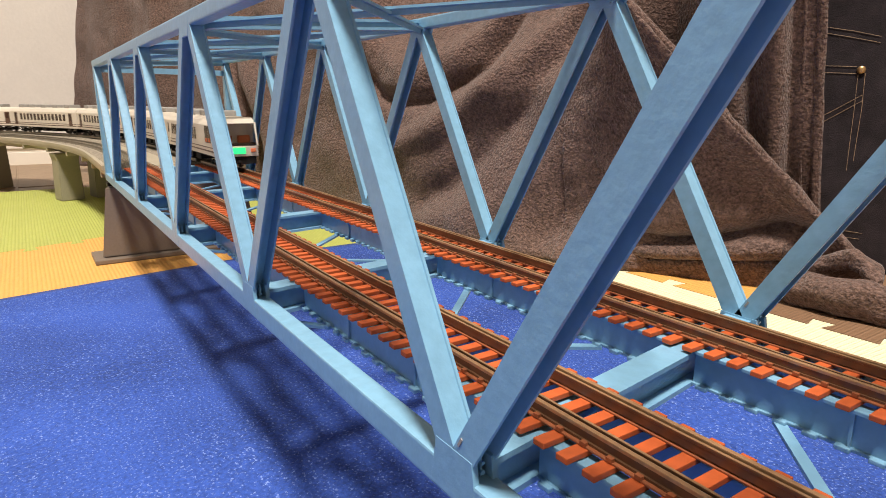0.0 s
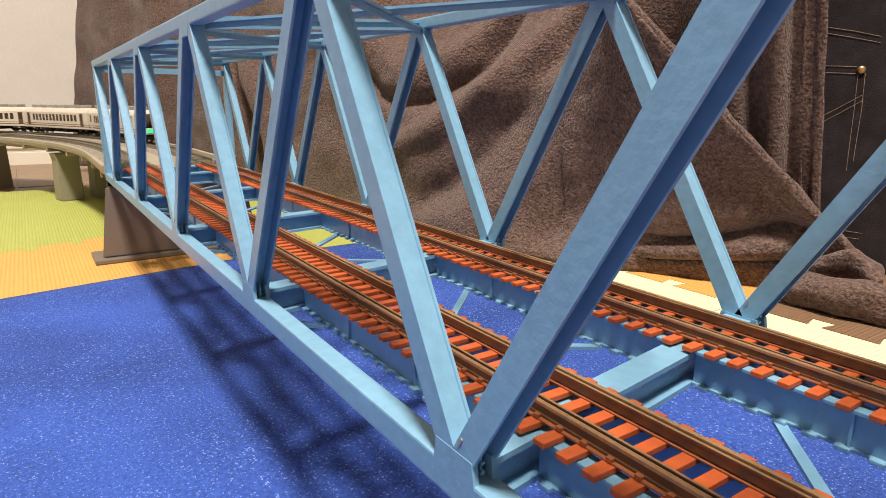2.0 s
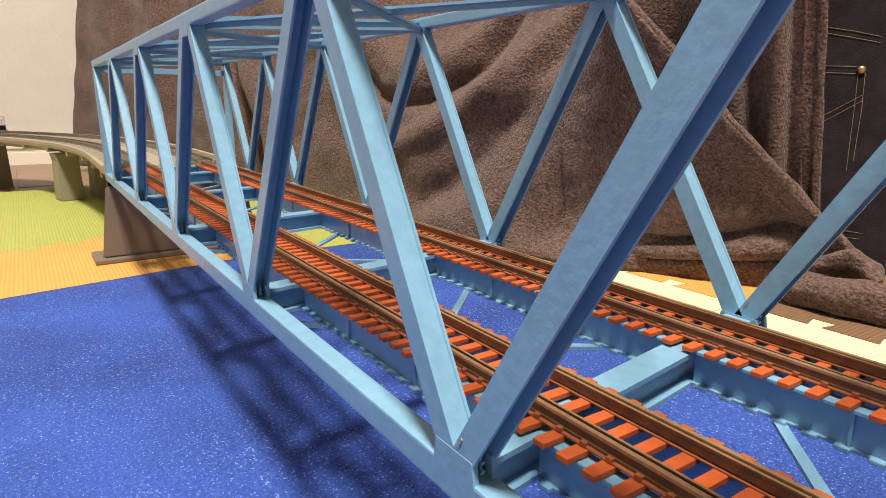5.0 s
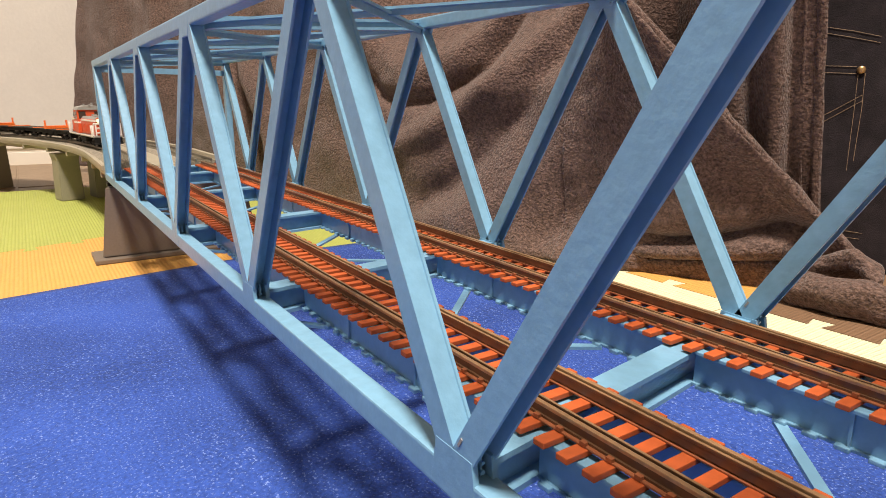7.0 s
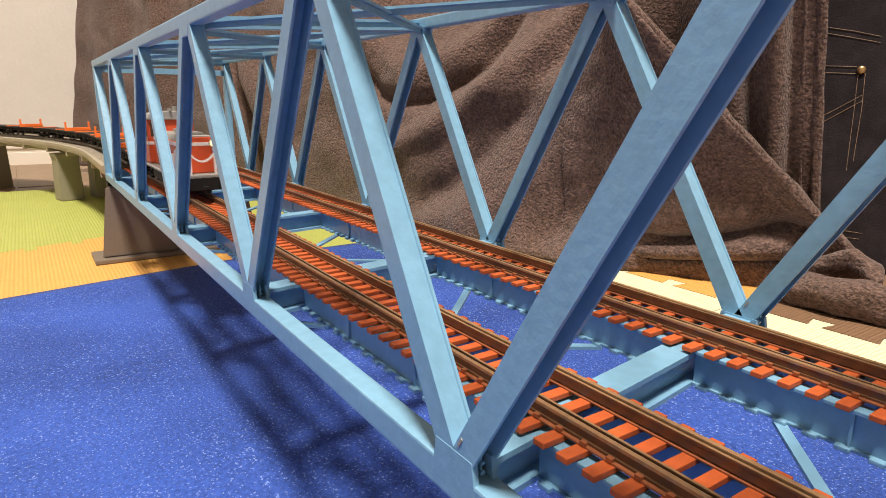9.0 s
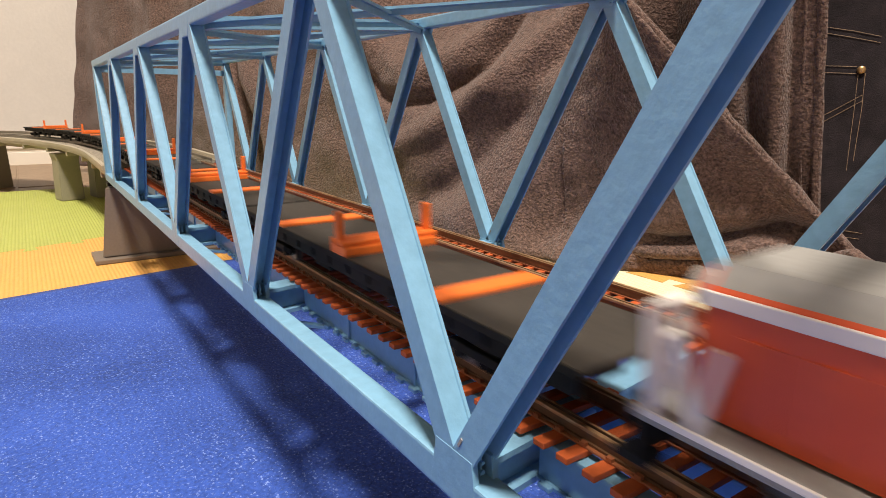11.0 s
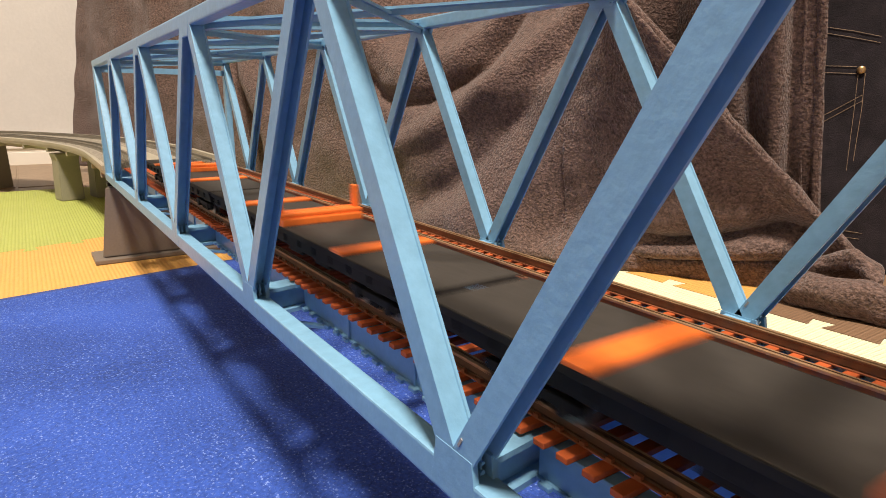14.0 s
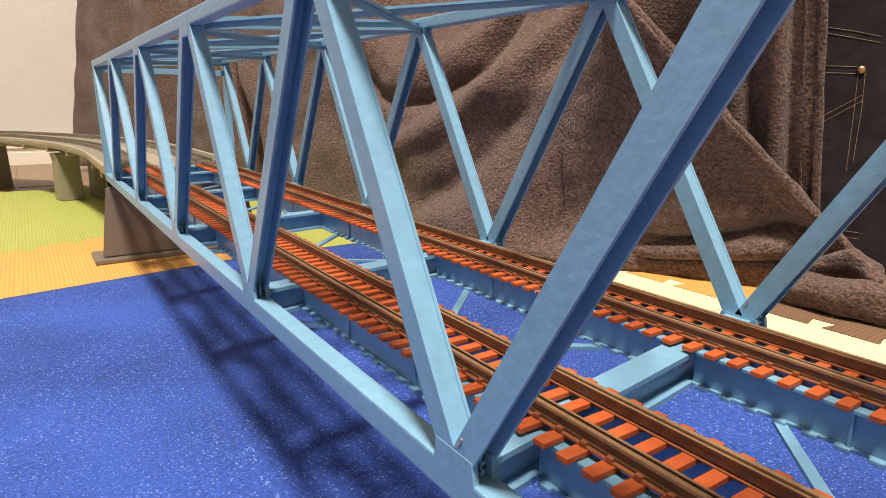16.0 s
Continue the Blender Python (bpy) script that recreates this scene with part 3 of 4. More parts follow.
def fold_depth(s, h):
    d = 3.5 * math.sin(s * 0.052 + 0.6 * math.sin(h * 0.02)) * max(0.0, 1 - max(0, s - 430) / 120) * min(1, s / 60)
    d += ridge(s, h, [(296, 260), (292, 60), (288, 0)], 16, 7)
    d += ridge(s, h, [(200, 260), (190, 0)], 20, 6)
    d += ridge(s, h, [(405, 260), (414, 150), (426, 123), (450, 90), (475, 58), (481, 39), (490, 0)], 12, -28)
    d += ridge(s, h, [(450, 260), (458, 130), (500, 70), (530, 0)], 18, 9)
    # hanging swag: an upper roll, the deep hollow under it, then long slanting folds
    d += ridge(s, h, [(585, 190), (600, 155), (627, 130), (662, 112), (683, 110), (707, 115), (721, 124), (737, 134), (765, 165)], 9, 5)
    d += ridge(s, h, [(592, 160), (610, 120), (640, 93), (664, 88), (691, 88), (716, 98), (735, 107), (745, 124), (756, 150)], 6.5, -7.5)
    d += ridge(s, h, [(625, 58), (661, 57), (693, 67), (726, 84), (749, 103), (769, 117), (783, 130), (805, 155)], 9, 5)
    d += ridge(s, h, [(690, 20), (710, 32), (740, 56), (768, 84), (786, 110), (798, 124), (815, 150)], 9, -4)
    d += ridge(s, h, [(690, 6), (759, 29), (797, 58), (816, 87), (828, 125)], 14, 4)
    d += ridge(s, h, [(790, 10), (822, 40), (840, 80)], 10, -5)
    d *= 1.25
    d -= 0.45 * max(0.0, h - 95) * max(0.0, min(1.0, (s - 600) / 40)) * max(0.0, min(1.0, (835 - s) / 30))
    # the foot of the cloth spreads towards the track
    foot = max(0.0, min(1.0, (s - 680) / 50)) * max(0.0, min(1.0, (852 - s) / 30))
    d += 13 * foot * math.exp(-(h / 26) ** 2)
    d += noise.noise((s * 0.03, h * 0.035, 1.7)) * 4 * min(1, s / 90) + noise.noise((s * 0.09, h * 0.09, 4.2)) * 0.8 * min(1, s / 90)
    return d


def cloth(bm, s0, s1, h0, h1, ns, nh, depth, lean=0.0, tail=0.0):
    """A hung sheet; lean slants its first edge along the wall as it rises, tail its last edge."""
    grid = {}
    for i in range(ns + 1):
        for j in range(nh + 1):
            s, h = s0 + (s1 - s0) * i / ns, h0 + (h1 - h0) * j / nh
            s += lean * h * max(0.0, 1 - (s - s0) / 160) - tail * h * max(0.0, 1 - (s1 - s) / 60)
            x, y, nx, ny = drape_at(s * CLOTH)
            d, z = [v * CLOTH for v in depth(s, h)]
            grid[i, j] = bm.verts.new((x + nx * d, y + ny * d, z - GROUND))
    for i in range(ns):
        for j in range(nh):
            bm.faces.new((grid[i, j], grid[i + 1, j], grid[i + 1, j + 1], grid[i, j + 1]))
    return bm


def solid(ob, t):
    m = ob.modifiers.new("thickness", "SOLIDIFY")
    m.thickness, m.offset = t, 0
    return ob


DIAG = [(790, 205), (820, 163), (842, 130), (856, 111), (877, 83), (908, 52), (919, 41), (939, 23), (957, 3)]


def diag_h(s):
    """Height of the slanting upper edge of the folded front layer."""
    for (a, b), (c, d) in zip(DIAG, DIAG[1:]):
        if s <= c:
            return b + (d - b) * (s - a) / (c - a)
    return DIAG[-1][1]


def blanket():
    top = tagged(new("fleece_blanket"), "dark brown fleece blanket draped in soft folds as a backdrop", "blanket")
    bm = bmesh.new()
    def back(s, h):
        lean = s + h * 0.125
        d = fold_depth(min(s, 855), h) * max(0.0, 1 - max(0, s - 855) / 20)
        if s > 855:
            d += min(1, (s - 855) / 12) * (-15 + 0.26 * h + 6 * math.exp(-((lean - 893) / 4.0) ** 2) + 7 * math.exp(-((lean - 910) / 4.0) ** 2)
                                           - 4 * math.exp(-((lean - 901) / 3.0) ** 2) - 2.5 * math.exp(-((lean - 917) / 3.0) ** 2) + 1.2 * noise.noise((s * 0.1, h * 0.03, 2)))
        return d, h - 1.0
    cloth(bm, 16, 931, 0, 330, 400, 120, back, lean=0.335, tail=0.13)
    solid(part("back_layer", bm, FLEECE, top, smooth=True), 0.003)
    bm = bmesh.new()
    def front(s, h):
        t = max(0.0, min(1.0, (s - 800) / 50))
        d = fold_depth(min(s, 850), h) * (1 - t) + t * (1 + 2.5 * math.sin(s * 0.05 + h * 0.03) + 0.20 * h) + 1.5
        d += ridge(s, h, DIAG[1:], 8, 6)
        d += ridge(s, h, [(838, 15), (846, 18), (864, 20), (887, 25), (913, 33), (930, 30)], 4.5, -9)
        d += ridge(s, h, [(842, 8), (854, 8), (877, 11), (909, 14), (930, 14)], 1.6, -3)
        d += ridge(s, h, [(840, 11), (877, 15), (909, 20)], 3.5, 3.5)
        d += ridge(s, h, [(845, 70), (880, 50), (905, 40)], 12, -3)
        d += 2.2 * noise.noise((s * 0.045, h * 0.045, 8.1)) + 1.0 * noise.noise((s * 0.13, h * 0.13, 3.3))
        return d, h - 1.0
    cloth(bm, 800, 957, 0, 1, 120, 100, lambda s, t: front(s, t * (diag_h(s) + 0.8 * noise.noise((s * 0.15, 0.3, 0)))))
    solid(part("front_layer", bm, FLEECE, top, smooth=True), 0.003)
    # rolled hem along the upright edge and the thick rolls lying on the mat
    def tube(pts, r, wob, name):
        bm = bmesh.new()
        rings = []
        n = 18
        fine = []
        for a, b in zip(pts, pts[1:]):
            for q in range(10):
                fine.append(Vector(a).lerp(Vector(b), q / 10))
        fine.append(Vector(pts[-1]))
        for i, p in enumerate(fine):
            d = (fine[min(i + 1, len(fine) - 1)] - fine[max(i - 1, 0)]).normalized()
            side = d.cross(Vector((0, 0, 1)))
            side = side.normalized() if side.length > 0.1 else Vector((0.6, -0.8, 0))
            up = side.cross(d)
            t = i / (len(fine) - 1)
            rr = r * (0.35 + 0.65 * min(1, 6 * t, 6 * (1 - t)) ** 0.5)
            ring = []
            for k in range(n):
                a = 2 * math.pi * k / n
                q = rr * (1 + wob * noise.noise((p.x * 0.08, p.y * 0.08 + math.cos(a), p.z * 0.08 + math.sin(a) * 1.3)))
                ring.append(bm.verts.new(p + side * math.cos(a) * q + up * math.sin(a) * q))
            rings.append(ring)
        for r0, r1 in zip(rings, rings[1:]):
            for k in range(n):
                bm.faces.new((r0[k], r0[(k + 1) % n], r1[(k + 1) % n], r1[k]))
        bm.faces.new(rings[0])
        bm.faces.new(rings[-1][::-1])
        bmesh.ops.recalc_face_normals(bm, faces=bm.faces)
        return part(name, bm, FLEECE, top, smooth=True)
    for name, back_by, r in (("hem", 2.5, 2.1), ("seam", 9.0, 0.9)):
        line = []
        for h in (325, 220, 110, 50, 3):
            x, y, nx, ny = drape_at(931 - 0.13 * h - back_by)
            d = -14 + 0.26 * h
            line.append((x + nx * d, y + ny * d, h - GROUND))
        tube(line, r, 0.45, name)
    tube([(244, 251, -47), (253, 247, -46), (262.5, 245, -45.6), (277, 245, -45.4), (288, 247.5, -45.4), (306, 256, -45.5)], 7.9, 0.42, "roll")
    tube([(246.6, 262.0, -44.2), (254.6, 262.0, -37.9), (262.5, 261.0, -34.2), (270.0, 260.0, -30.8), (277.0, 257.0, -34.1), (282.4, 252.0, -39.9)], 4.2, 0.42, "roll")
    x, y, nx, ny = drape_at(890 * CLOTH)
    part("tag", one(box, x + nx * 2 - 1.0, x + nx * 2 + 1.0, y + ny * 2 - 0.4, y + ny * 2 + 0.4, -50.5, -48.6, 0.3), THREAD, top, "small pale fabric tag")
    edge = []
    for s in range(832, 957, 8):
        x, y, nx, ny = drape_at(s * CLOTH)
        lean = (7 + 0.20 * max(0.0, diag_h(s))) * CLOTH
        edge.append((x + nx * lean, y + ny * lean, max(-46, (diag_h(s) - 1) * CLOTH - GROUND)))
    tube(edge, 2.6, 0.35, "fold_edge")
    edge = []
    for s in range(836, 900, 9):
        x, y, nx, ny = drape_at(s * CLOTH)
        edge.append((x + nx * (0 - (s - 836) * 0.05), y + ny * (0 - (s - 836) * 0.05), -GROUND + 1.4))
    tube(edge, 2.8, 0.4, "hem")


def trousers():
    """Dark jeans hung upright: a leg panel with pocket, seams and a rivet."""
    top = tagged(new("denim_trousers"), "dark indigo denim trousers with tan stitching and a brass rivet", "trousers")
    ax, ay = 207.3, 317.2
    dx, dy = 0.885, 0.466
    nx, ny = 0.466, -0.885
    def at(u, z, d=0.0):
        b = 5.0 * math.sin(u * 0.03 + 0.5) + 1.5 * noise.noise((u * 0.04, z * 0.03, 5.0)) + d
        return (ax + (dx * u + nx * b) * CLOTH, ay + (dy * u + ny * b) * CLOTH, z * CLOTH)
    bm = bmesh.new()
    g = {}
    for i in range(61):
        for j in range(81):
            g[i, j] = bm.verts.new(at(i * 3.0, -55.0 + j * 4.2))
    for i in range(60):
        for j in range(80):
            bm.faces.new((g[i, j], g[i + 1, j], g[i + 1, j + 1], g[i, j + 1]))
    solid(part("leg", bm, DENIM, top, smooth=True), 0.004)
    def stitch(pts, name="stitching"):
        bm = bmesh.new()
        for a, b in zip(pts, pts[1:]):
            ln = math.hypot(b[0] - a[0], b[1] - a[1])
            n = max(1, int(ln / 1.5))
            for i in range(n):
                p = (a[0] + (b[0] - a[0]) * (i + 0.04) / n, a[1] + (b[1] - a[1]) * (i + 0.04) / n)
                q = (a[0] + (b[0] - a[0]) * (i + 0.93) / n, a[1] + (b[1] - a[1]) * (i + 0.93) / n)
                bar(bm, at(*p, 2.3), at(*q, 2.3), 0.2, 0.2, up=(nx, ny, 0.1))
        part(name, bm, THREAD, top, "tan stitching thread")
    for pts in STITCHES:
        stitch(pts)
    u, z = RIVET
    c = at(u, z, 2.6)
    bm = bmesh.new()
    rings = [(2.0, -0.6), (2.0, 0.3), (1.6, 0.7), (0.7, 0.95)]
    vs = []
    for r, d in rings:
        vs.append([bm.verts.new((c[0] + dx * r * math.cos(a) + nx * d, c[1] + dy * r * math.cos(a) + ny * d, c[2] + r * math.sin(a)))
                   for a in [2 * math.pi * k / 14 for k in range(14)]])
    for r0, r1 in zip(vs, vs[1:]):
        for k in range(14):
            bm.faces.new((r0[k], r0[(k + 1) % 14], r1[(k + 1) % 14], r1[k]))
    bm.faces.new(vs[-1])
    part("rivet", bm, BRASS, top, "round aged brass rivet", smooth=True)


STITCHES = [
    [(6, 73.3), (9.4, 72.5), (20, 70.3), (32.2, 67.1)], [(6, 70.2), (9.8, 69.5), (20, 67.2), (32.3, 64.2)],
    [(6, 53.8), (12.1, 53.5), (24.0, 52.8)], [(6, 50.4), (12.5, 50.1), (24.2, 49.4)],
    [(24.8, 49.1), (25.6, 28.5), (26.3, 0.1)], [(27.8, 49.8), (28.7, 31.3), (28.7, 5.3)],
    [(8, 25.4), (14.9, 30.0), (28.3, 39.0)], [(8, 22.0), (15.3, 26.9), (28.7, 36.2)],
    [(18, -30.9), (26.3, -31.6), (37.7, -32.6)], [(18, -34.3), (26.2, -35.1), (37.1, -35.8)],
]
RIVET = (25.9, 51.2)


# ---- rolling stock: built round its own middle, x forwards, z from the rail tops ----
def bogie(parent, x, half=5.6, half_track=4.9):
    bm = bmesh.new()
    for s in (-1, 1):
        y = s * 6.6
        box(bm, x - half - 3.2, x + half + 3.2, y - 0.6, y + 0.6, 2.3, 3.6, 0.2)
        for dx in (-half, half):
            box(bm, x + dx - 1.3, x + dx + 1.3, y - 0.9, y + 0.9, 1.5, 3.9, 0.2)
        for dx in (-1.4, 0, 1.4):
            disc(bm, (x + dx, y, 2.0), 0.5, 1.4, "z", 8)
    box(bm, x - 1.6, x + 1.6, -6.4, 6.4, 2.4, 4.6, 0.2)
    b = part("bogie", bm, DARK, parent, "black bogie frame", local=True)
    for dx in (-half, half):
        bm = bmesh.new()
        for s in (-1, 1):
            disc(bm, (x + dx, s * half_track, 2.7), 2.7, 1.0, "y", 18)
            disc(bm, (x + dx, s * (half_track - 0.6), 2.7), 3.1, 0.25, "y", 18)
        disc(bm, (x + dx, 0, 2.7), 0.5, 2 * half_track, "y", 8)
        part("wheelset", bm, WHEEL, b, "steel wheelset", local=True)


def coupler(parent, x, d):
    bm = one(box, min(x, x + d * 2.6), max(x, x + d * 2.6), -0.8, 0.8, 3.6, 4.8, 0.15)
    part("coupler", bm, DARK, parent, local=True)


def flat_car():
    top = tagged(new("flat_wagon"), "charcoal flat wagon with bright orange cross bands and stake bolster", "model wagon", group="flat wagons of the freight train")
    h = 57.4
    part("deck", bevelled(one(box, -h, h, -9.2, 9.2, 8.2, 9.0), 0.2), DECK, top, "charcoal wagon deck", local=True)
    for s in (-1, 1):
        bm = one(box, -h + 1, h - 1, s * 8.2 - 0.5, s * 8.2 + 0.5, 5.4, 8.2, 0.15)
        for i in range(15):
            x = -h + 6 + i * 7.7
            box(bm, x - 0.5, x + 0.5, s * 8.8 - 0.3, s * 8.8 + 0.3, 6.2, 8.2)
        part("side_sill", bm, DARK, top, local=True)
        # added black strip keeps the deck's side dark where the lamp would brighten it
        part("edge_strip", one(box, -h + 0.2, h - 0.2, s * 9.3 - 0.15, s * 9.3 + 0.15, 7.9, 8.92, 0.08), DARK, top, "black strip added to darken the deck side", local=True)
    bm = one(box, -h + 4, h - 4, -2.2, 2.2, 4.6, 8.2)
    for x in (-14, 2, 16):
        box(bm, x - 4, x + 4, -6.5, 6.5, 3.0, 6.0, 0.3)
    part("centre_sill", bm, DARK, top, local=True)
    for x in (-30.0, 30.0):
        bm = bevelled(one(box, x - 2.3, x + 2.3, -9.5, 9.5, 8.9, 9.6), 0.2)
        part("cross_band", bm, BAND, top, "orange cross band", local=True)
    blk = part("bolster", bevelled(one(box, -3.0, 3.0, -9.4, 9.4, 8.9, 10.6), 0.3), BAND, top, "orange stake bolster", local=True)
    for x in (-1.9, 0, 1.9):
        part("rib", one(box, x - 0.55, x + 0.55, -9.6, 9.6, 10.7, 11.6, 0.2), BAND, blk, local=True)
    for s in (-1, 1):
        part("stake", one(box, -0.9, 0.9, s * 8.9 - 0.6, s * 8.9 + 0.6, 10.7, 16.5, 0.2), BAND, blk, local=True)
    for x in (-39, 39):
        bogie(top, x)
    for d in (-1, 1):
        coupler(top, d * h, d)
    return top


def diesel():
    top = tagged(new("diesel_locomotive"), "vermilion diesel locomotive with grey hood tops and white handrails", "model locomotive")
    h = 46.0
    part("running_board", one(box, -h, h, -9.0, 9.0, 6.4, 7.6, 0.2), GREY, top, local=True)
    for s in (-1, 1):
        part("white_sill", one(box, -h + 1.0, h - 3.0, s * 9.05 - 0.15, s * 9.05 + 0.15, 7.0, 7.6, 0.1), WHITE, top, "white sill stripe", local=True)
    for d in (-1, 1):
        bm = bmesh.new()
        pts = [(d * (h - 0.5), y, 11.6 + 0.16 * y * y) for y in (-4, -2.7, -1.3, 0, 1.3, 2.7, 4)]
        for a, b in zip(pts, pts[1:]):
            bar(bm, a, b, 0.55, 0.55, up=(1, 0, 0))
        part("chain", bm, WHITE, top, "white safety chain", local=True)
    # long hood ahead of the cab, short hood behind it
    for name, x0, x1 in (("long_hood", -7.0, h - 4.5), ("short_hood", -h + 4.0, -20.0)):
        prof = [(-6.6, 7.8), (-6.6, 17.2), (-5.0, 18.9), (5.0, 18.9), (6.6, 17.2), (6.6, 7.8)]
        hood = part(name, bevelled(one(prism, prof, x0, x1, axis="x"), 0.3), RED_ORANGE, top, local=True)
        part("hood_stripe", one(box, x0 - 0.1, x1 + 0.12, -6.75, 6.75, 16.2, 17.3, 0.1), WHITE, hood, "white stripe", local=True)
        prof = [(-6.3, 17.5), (-4.9, 19.2), (4.9, 19.2), (6.3, 17.5)]
        part("hood_top", one(prism, prof, x0 + 0.6, x1 - 0.3, axis="x"), GREY, hood, "grey hood top", local=True)
        bm = bmesh.new()
        for i in range(int((x1 - x0 - 6) / 5)):
            for s in (-1, 1):
                xx = x0 + 4 + i * 5
                box(bm, xx, xx + 3.2, s * 6.72 - 0.1, s * 6.72 + 0.1, 9.0, 14.6)
        part("grille", bm, RED_ORANGE, hood, local=True)
    # front face, lamps
    for d, xe in ((1, h - 4.5), (-1, -h + 4.0)):
        for s in (-1, 1):
            bm = bmesh.new()
            disc(bm, (xe + d * 0.5, s * 4.6, 17.0), 1.35, 1.6, "x", 14)
            lens = part("headlight", bm, GREY, top, local=True)
            bm = bmesh.new()
            disc(bm, (xe + d * 1.2, s * 4.6, 17.0), 1.1, 0.6, "x", 14)
            part("lens", bm, LAMP_WARM if d > 0 else WHITE, lens, "glowing warm lens" if d > 0 else "clear lens", local=True)
    cab = part("cab", bevelled(one(box, -20.0, -7.0, -8.6, 8.6, 7.8, 23.4), 0.5), RED_ORANGE, top, local=True)
    prof = [(-8.9, 23.2), (-7.4, 25.2), (-3, 26.2), (3, 26.2), (7.4, 25.2), (8.9, 23.2)]
    part("cab_roof", bevelled(one(prism, prof, -21.0, -6.0, axis="x"), 0.3), GREY, top, "grey curved cab roof", local=True)
    part("cab_stripe", one(box, -20.12, -6.88, -8.72, 8.72, 14.4, 15.5, 0.05), WHITE, cab, "white stripe", local=True)
    for s in (-1, 1):
        for x in (-6.95, -20.05):
            part("window", one(box, x - 0.15, x + 0.15, s * 5.2 - 2.3, s * 5.2 + 2.3, 17.4, 22.2), GLASS_DARK, cab, local=True)
        for x in (-16.6, -10.4):
            part("window", one(box, x - 2.2, x + 2.2, s * 8.62 - 0.12, s * 8.62 + 0.12, 17.2, 22.2), GLASS_DARK, cab, local=True)
    bm = bmesh.new()
    disc(bm, (-13.5, 3, 27.0), 0.9, 2.0, "z", 10)
    disc(bm, (-10.0, -3, 26.6), 0.7, 1.6, "z", 10)
    bar(bm, (-9, 0, 26.8), (-5, 0, 26.8), 0.8, 0.8)
    part("roof_fittings", bm, GREY, top, local=True)
    bm = bmesh.new()
    disc(bm, (8, 0, 19.8), 1.8, 1.4, "z", 12)
    box(bm, 22, 33, -3.6, 3.6, 19.1, 20.0, 0.2)
    part("exhaust", bm, GREY, top, local=True)
    # handrails and steps
    for d in (-1, 1):
        for s in (-1, 1):
            bm = bmesh.new()
            x = d * (h - 0.6)
            for a, b in (((x, s * 4.0, 7.4), (x, s * 4.0, 15.2)), ((x, s * 7.0, 7.4), (x, s * 7.0, 15.2)), ((x, s * 3.4, 15.2), (x, s * 8.3, 15.2)),
                         ((x, s * 4.0, 12.4), (x, s * 7.0, 12.4)), ((x, s * 4.0, 9.6), (x, s * 7.0, 9.6)), ((x, s * 8.3, 15.2), (x - d * 1.2, s * 8.7, 7.6))):
                bar(bm, a, b, 0.75, 0.75, up=(0.3, 0.2, 1) if a[2] == b[2] else (1, 0, 0))
            bar(bm, (x - d * 1.5, s * 8.75, 7.6), (x - d * 3.2, s * 8.75, 14.2), 0.75, 0.75, up=(0, 1, 0))
            bar(bm, (x - d * 3.2, s * 8.75, 14.2), (x - d * 5.6, s * 8.75, 7.6), 0.75, 0.75, up=(0, 1, 0))
            bar(bm, (x - d * 5.6, s * 8.75, 7.6), (x - d * 7.4, s * 8.75, 14.0), 0.75, 0.75, up=(0, 1, 0))
            part("handrail", bm, WHITE, top, "white handrail", local=True)
        bm = one(box, min(d * h, d * (h - 1)), max(d * h, d * (h - 1)), -8.8, 8.8, 2.6, 7.2, 0.2)
        for s in (-1, 1):
            box(bm, d * h - 2.2, d * h + 2.2, s * 7.6 - 1.2, s * 7.6 + 1.2, 2.4, 3.2, 0.1)
        part("end_beam", bm, DARK, top, local=True)
        coupler(top, d * h, d)
    bm = one(box, -10, 10, -7.5, 7.5, 2.6, 6.4, 0.4)
    part("fuel_tank", bm, DARK, top, local=True)
    for x in (-27, 25):
        bogie(top, x)
    return top


def body_profile(w, z0, z1, crown):
    return [(-w, z0), (-w, z1), (-w * 0.86, z1 + crown * 0.62), (-w * 0.5, z1 + crown), (w * 0.5, z1 + crown), (w * 0.86, z1 + crown * 0.62), (w, z1), (w, z0)]


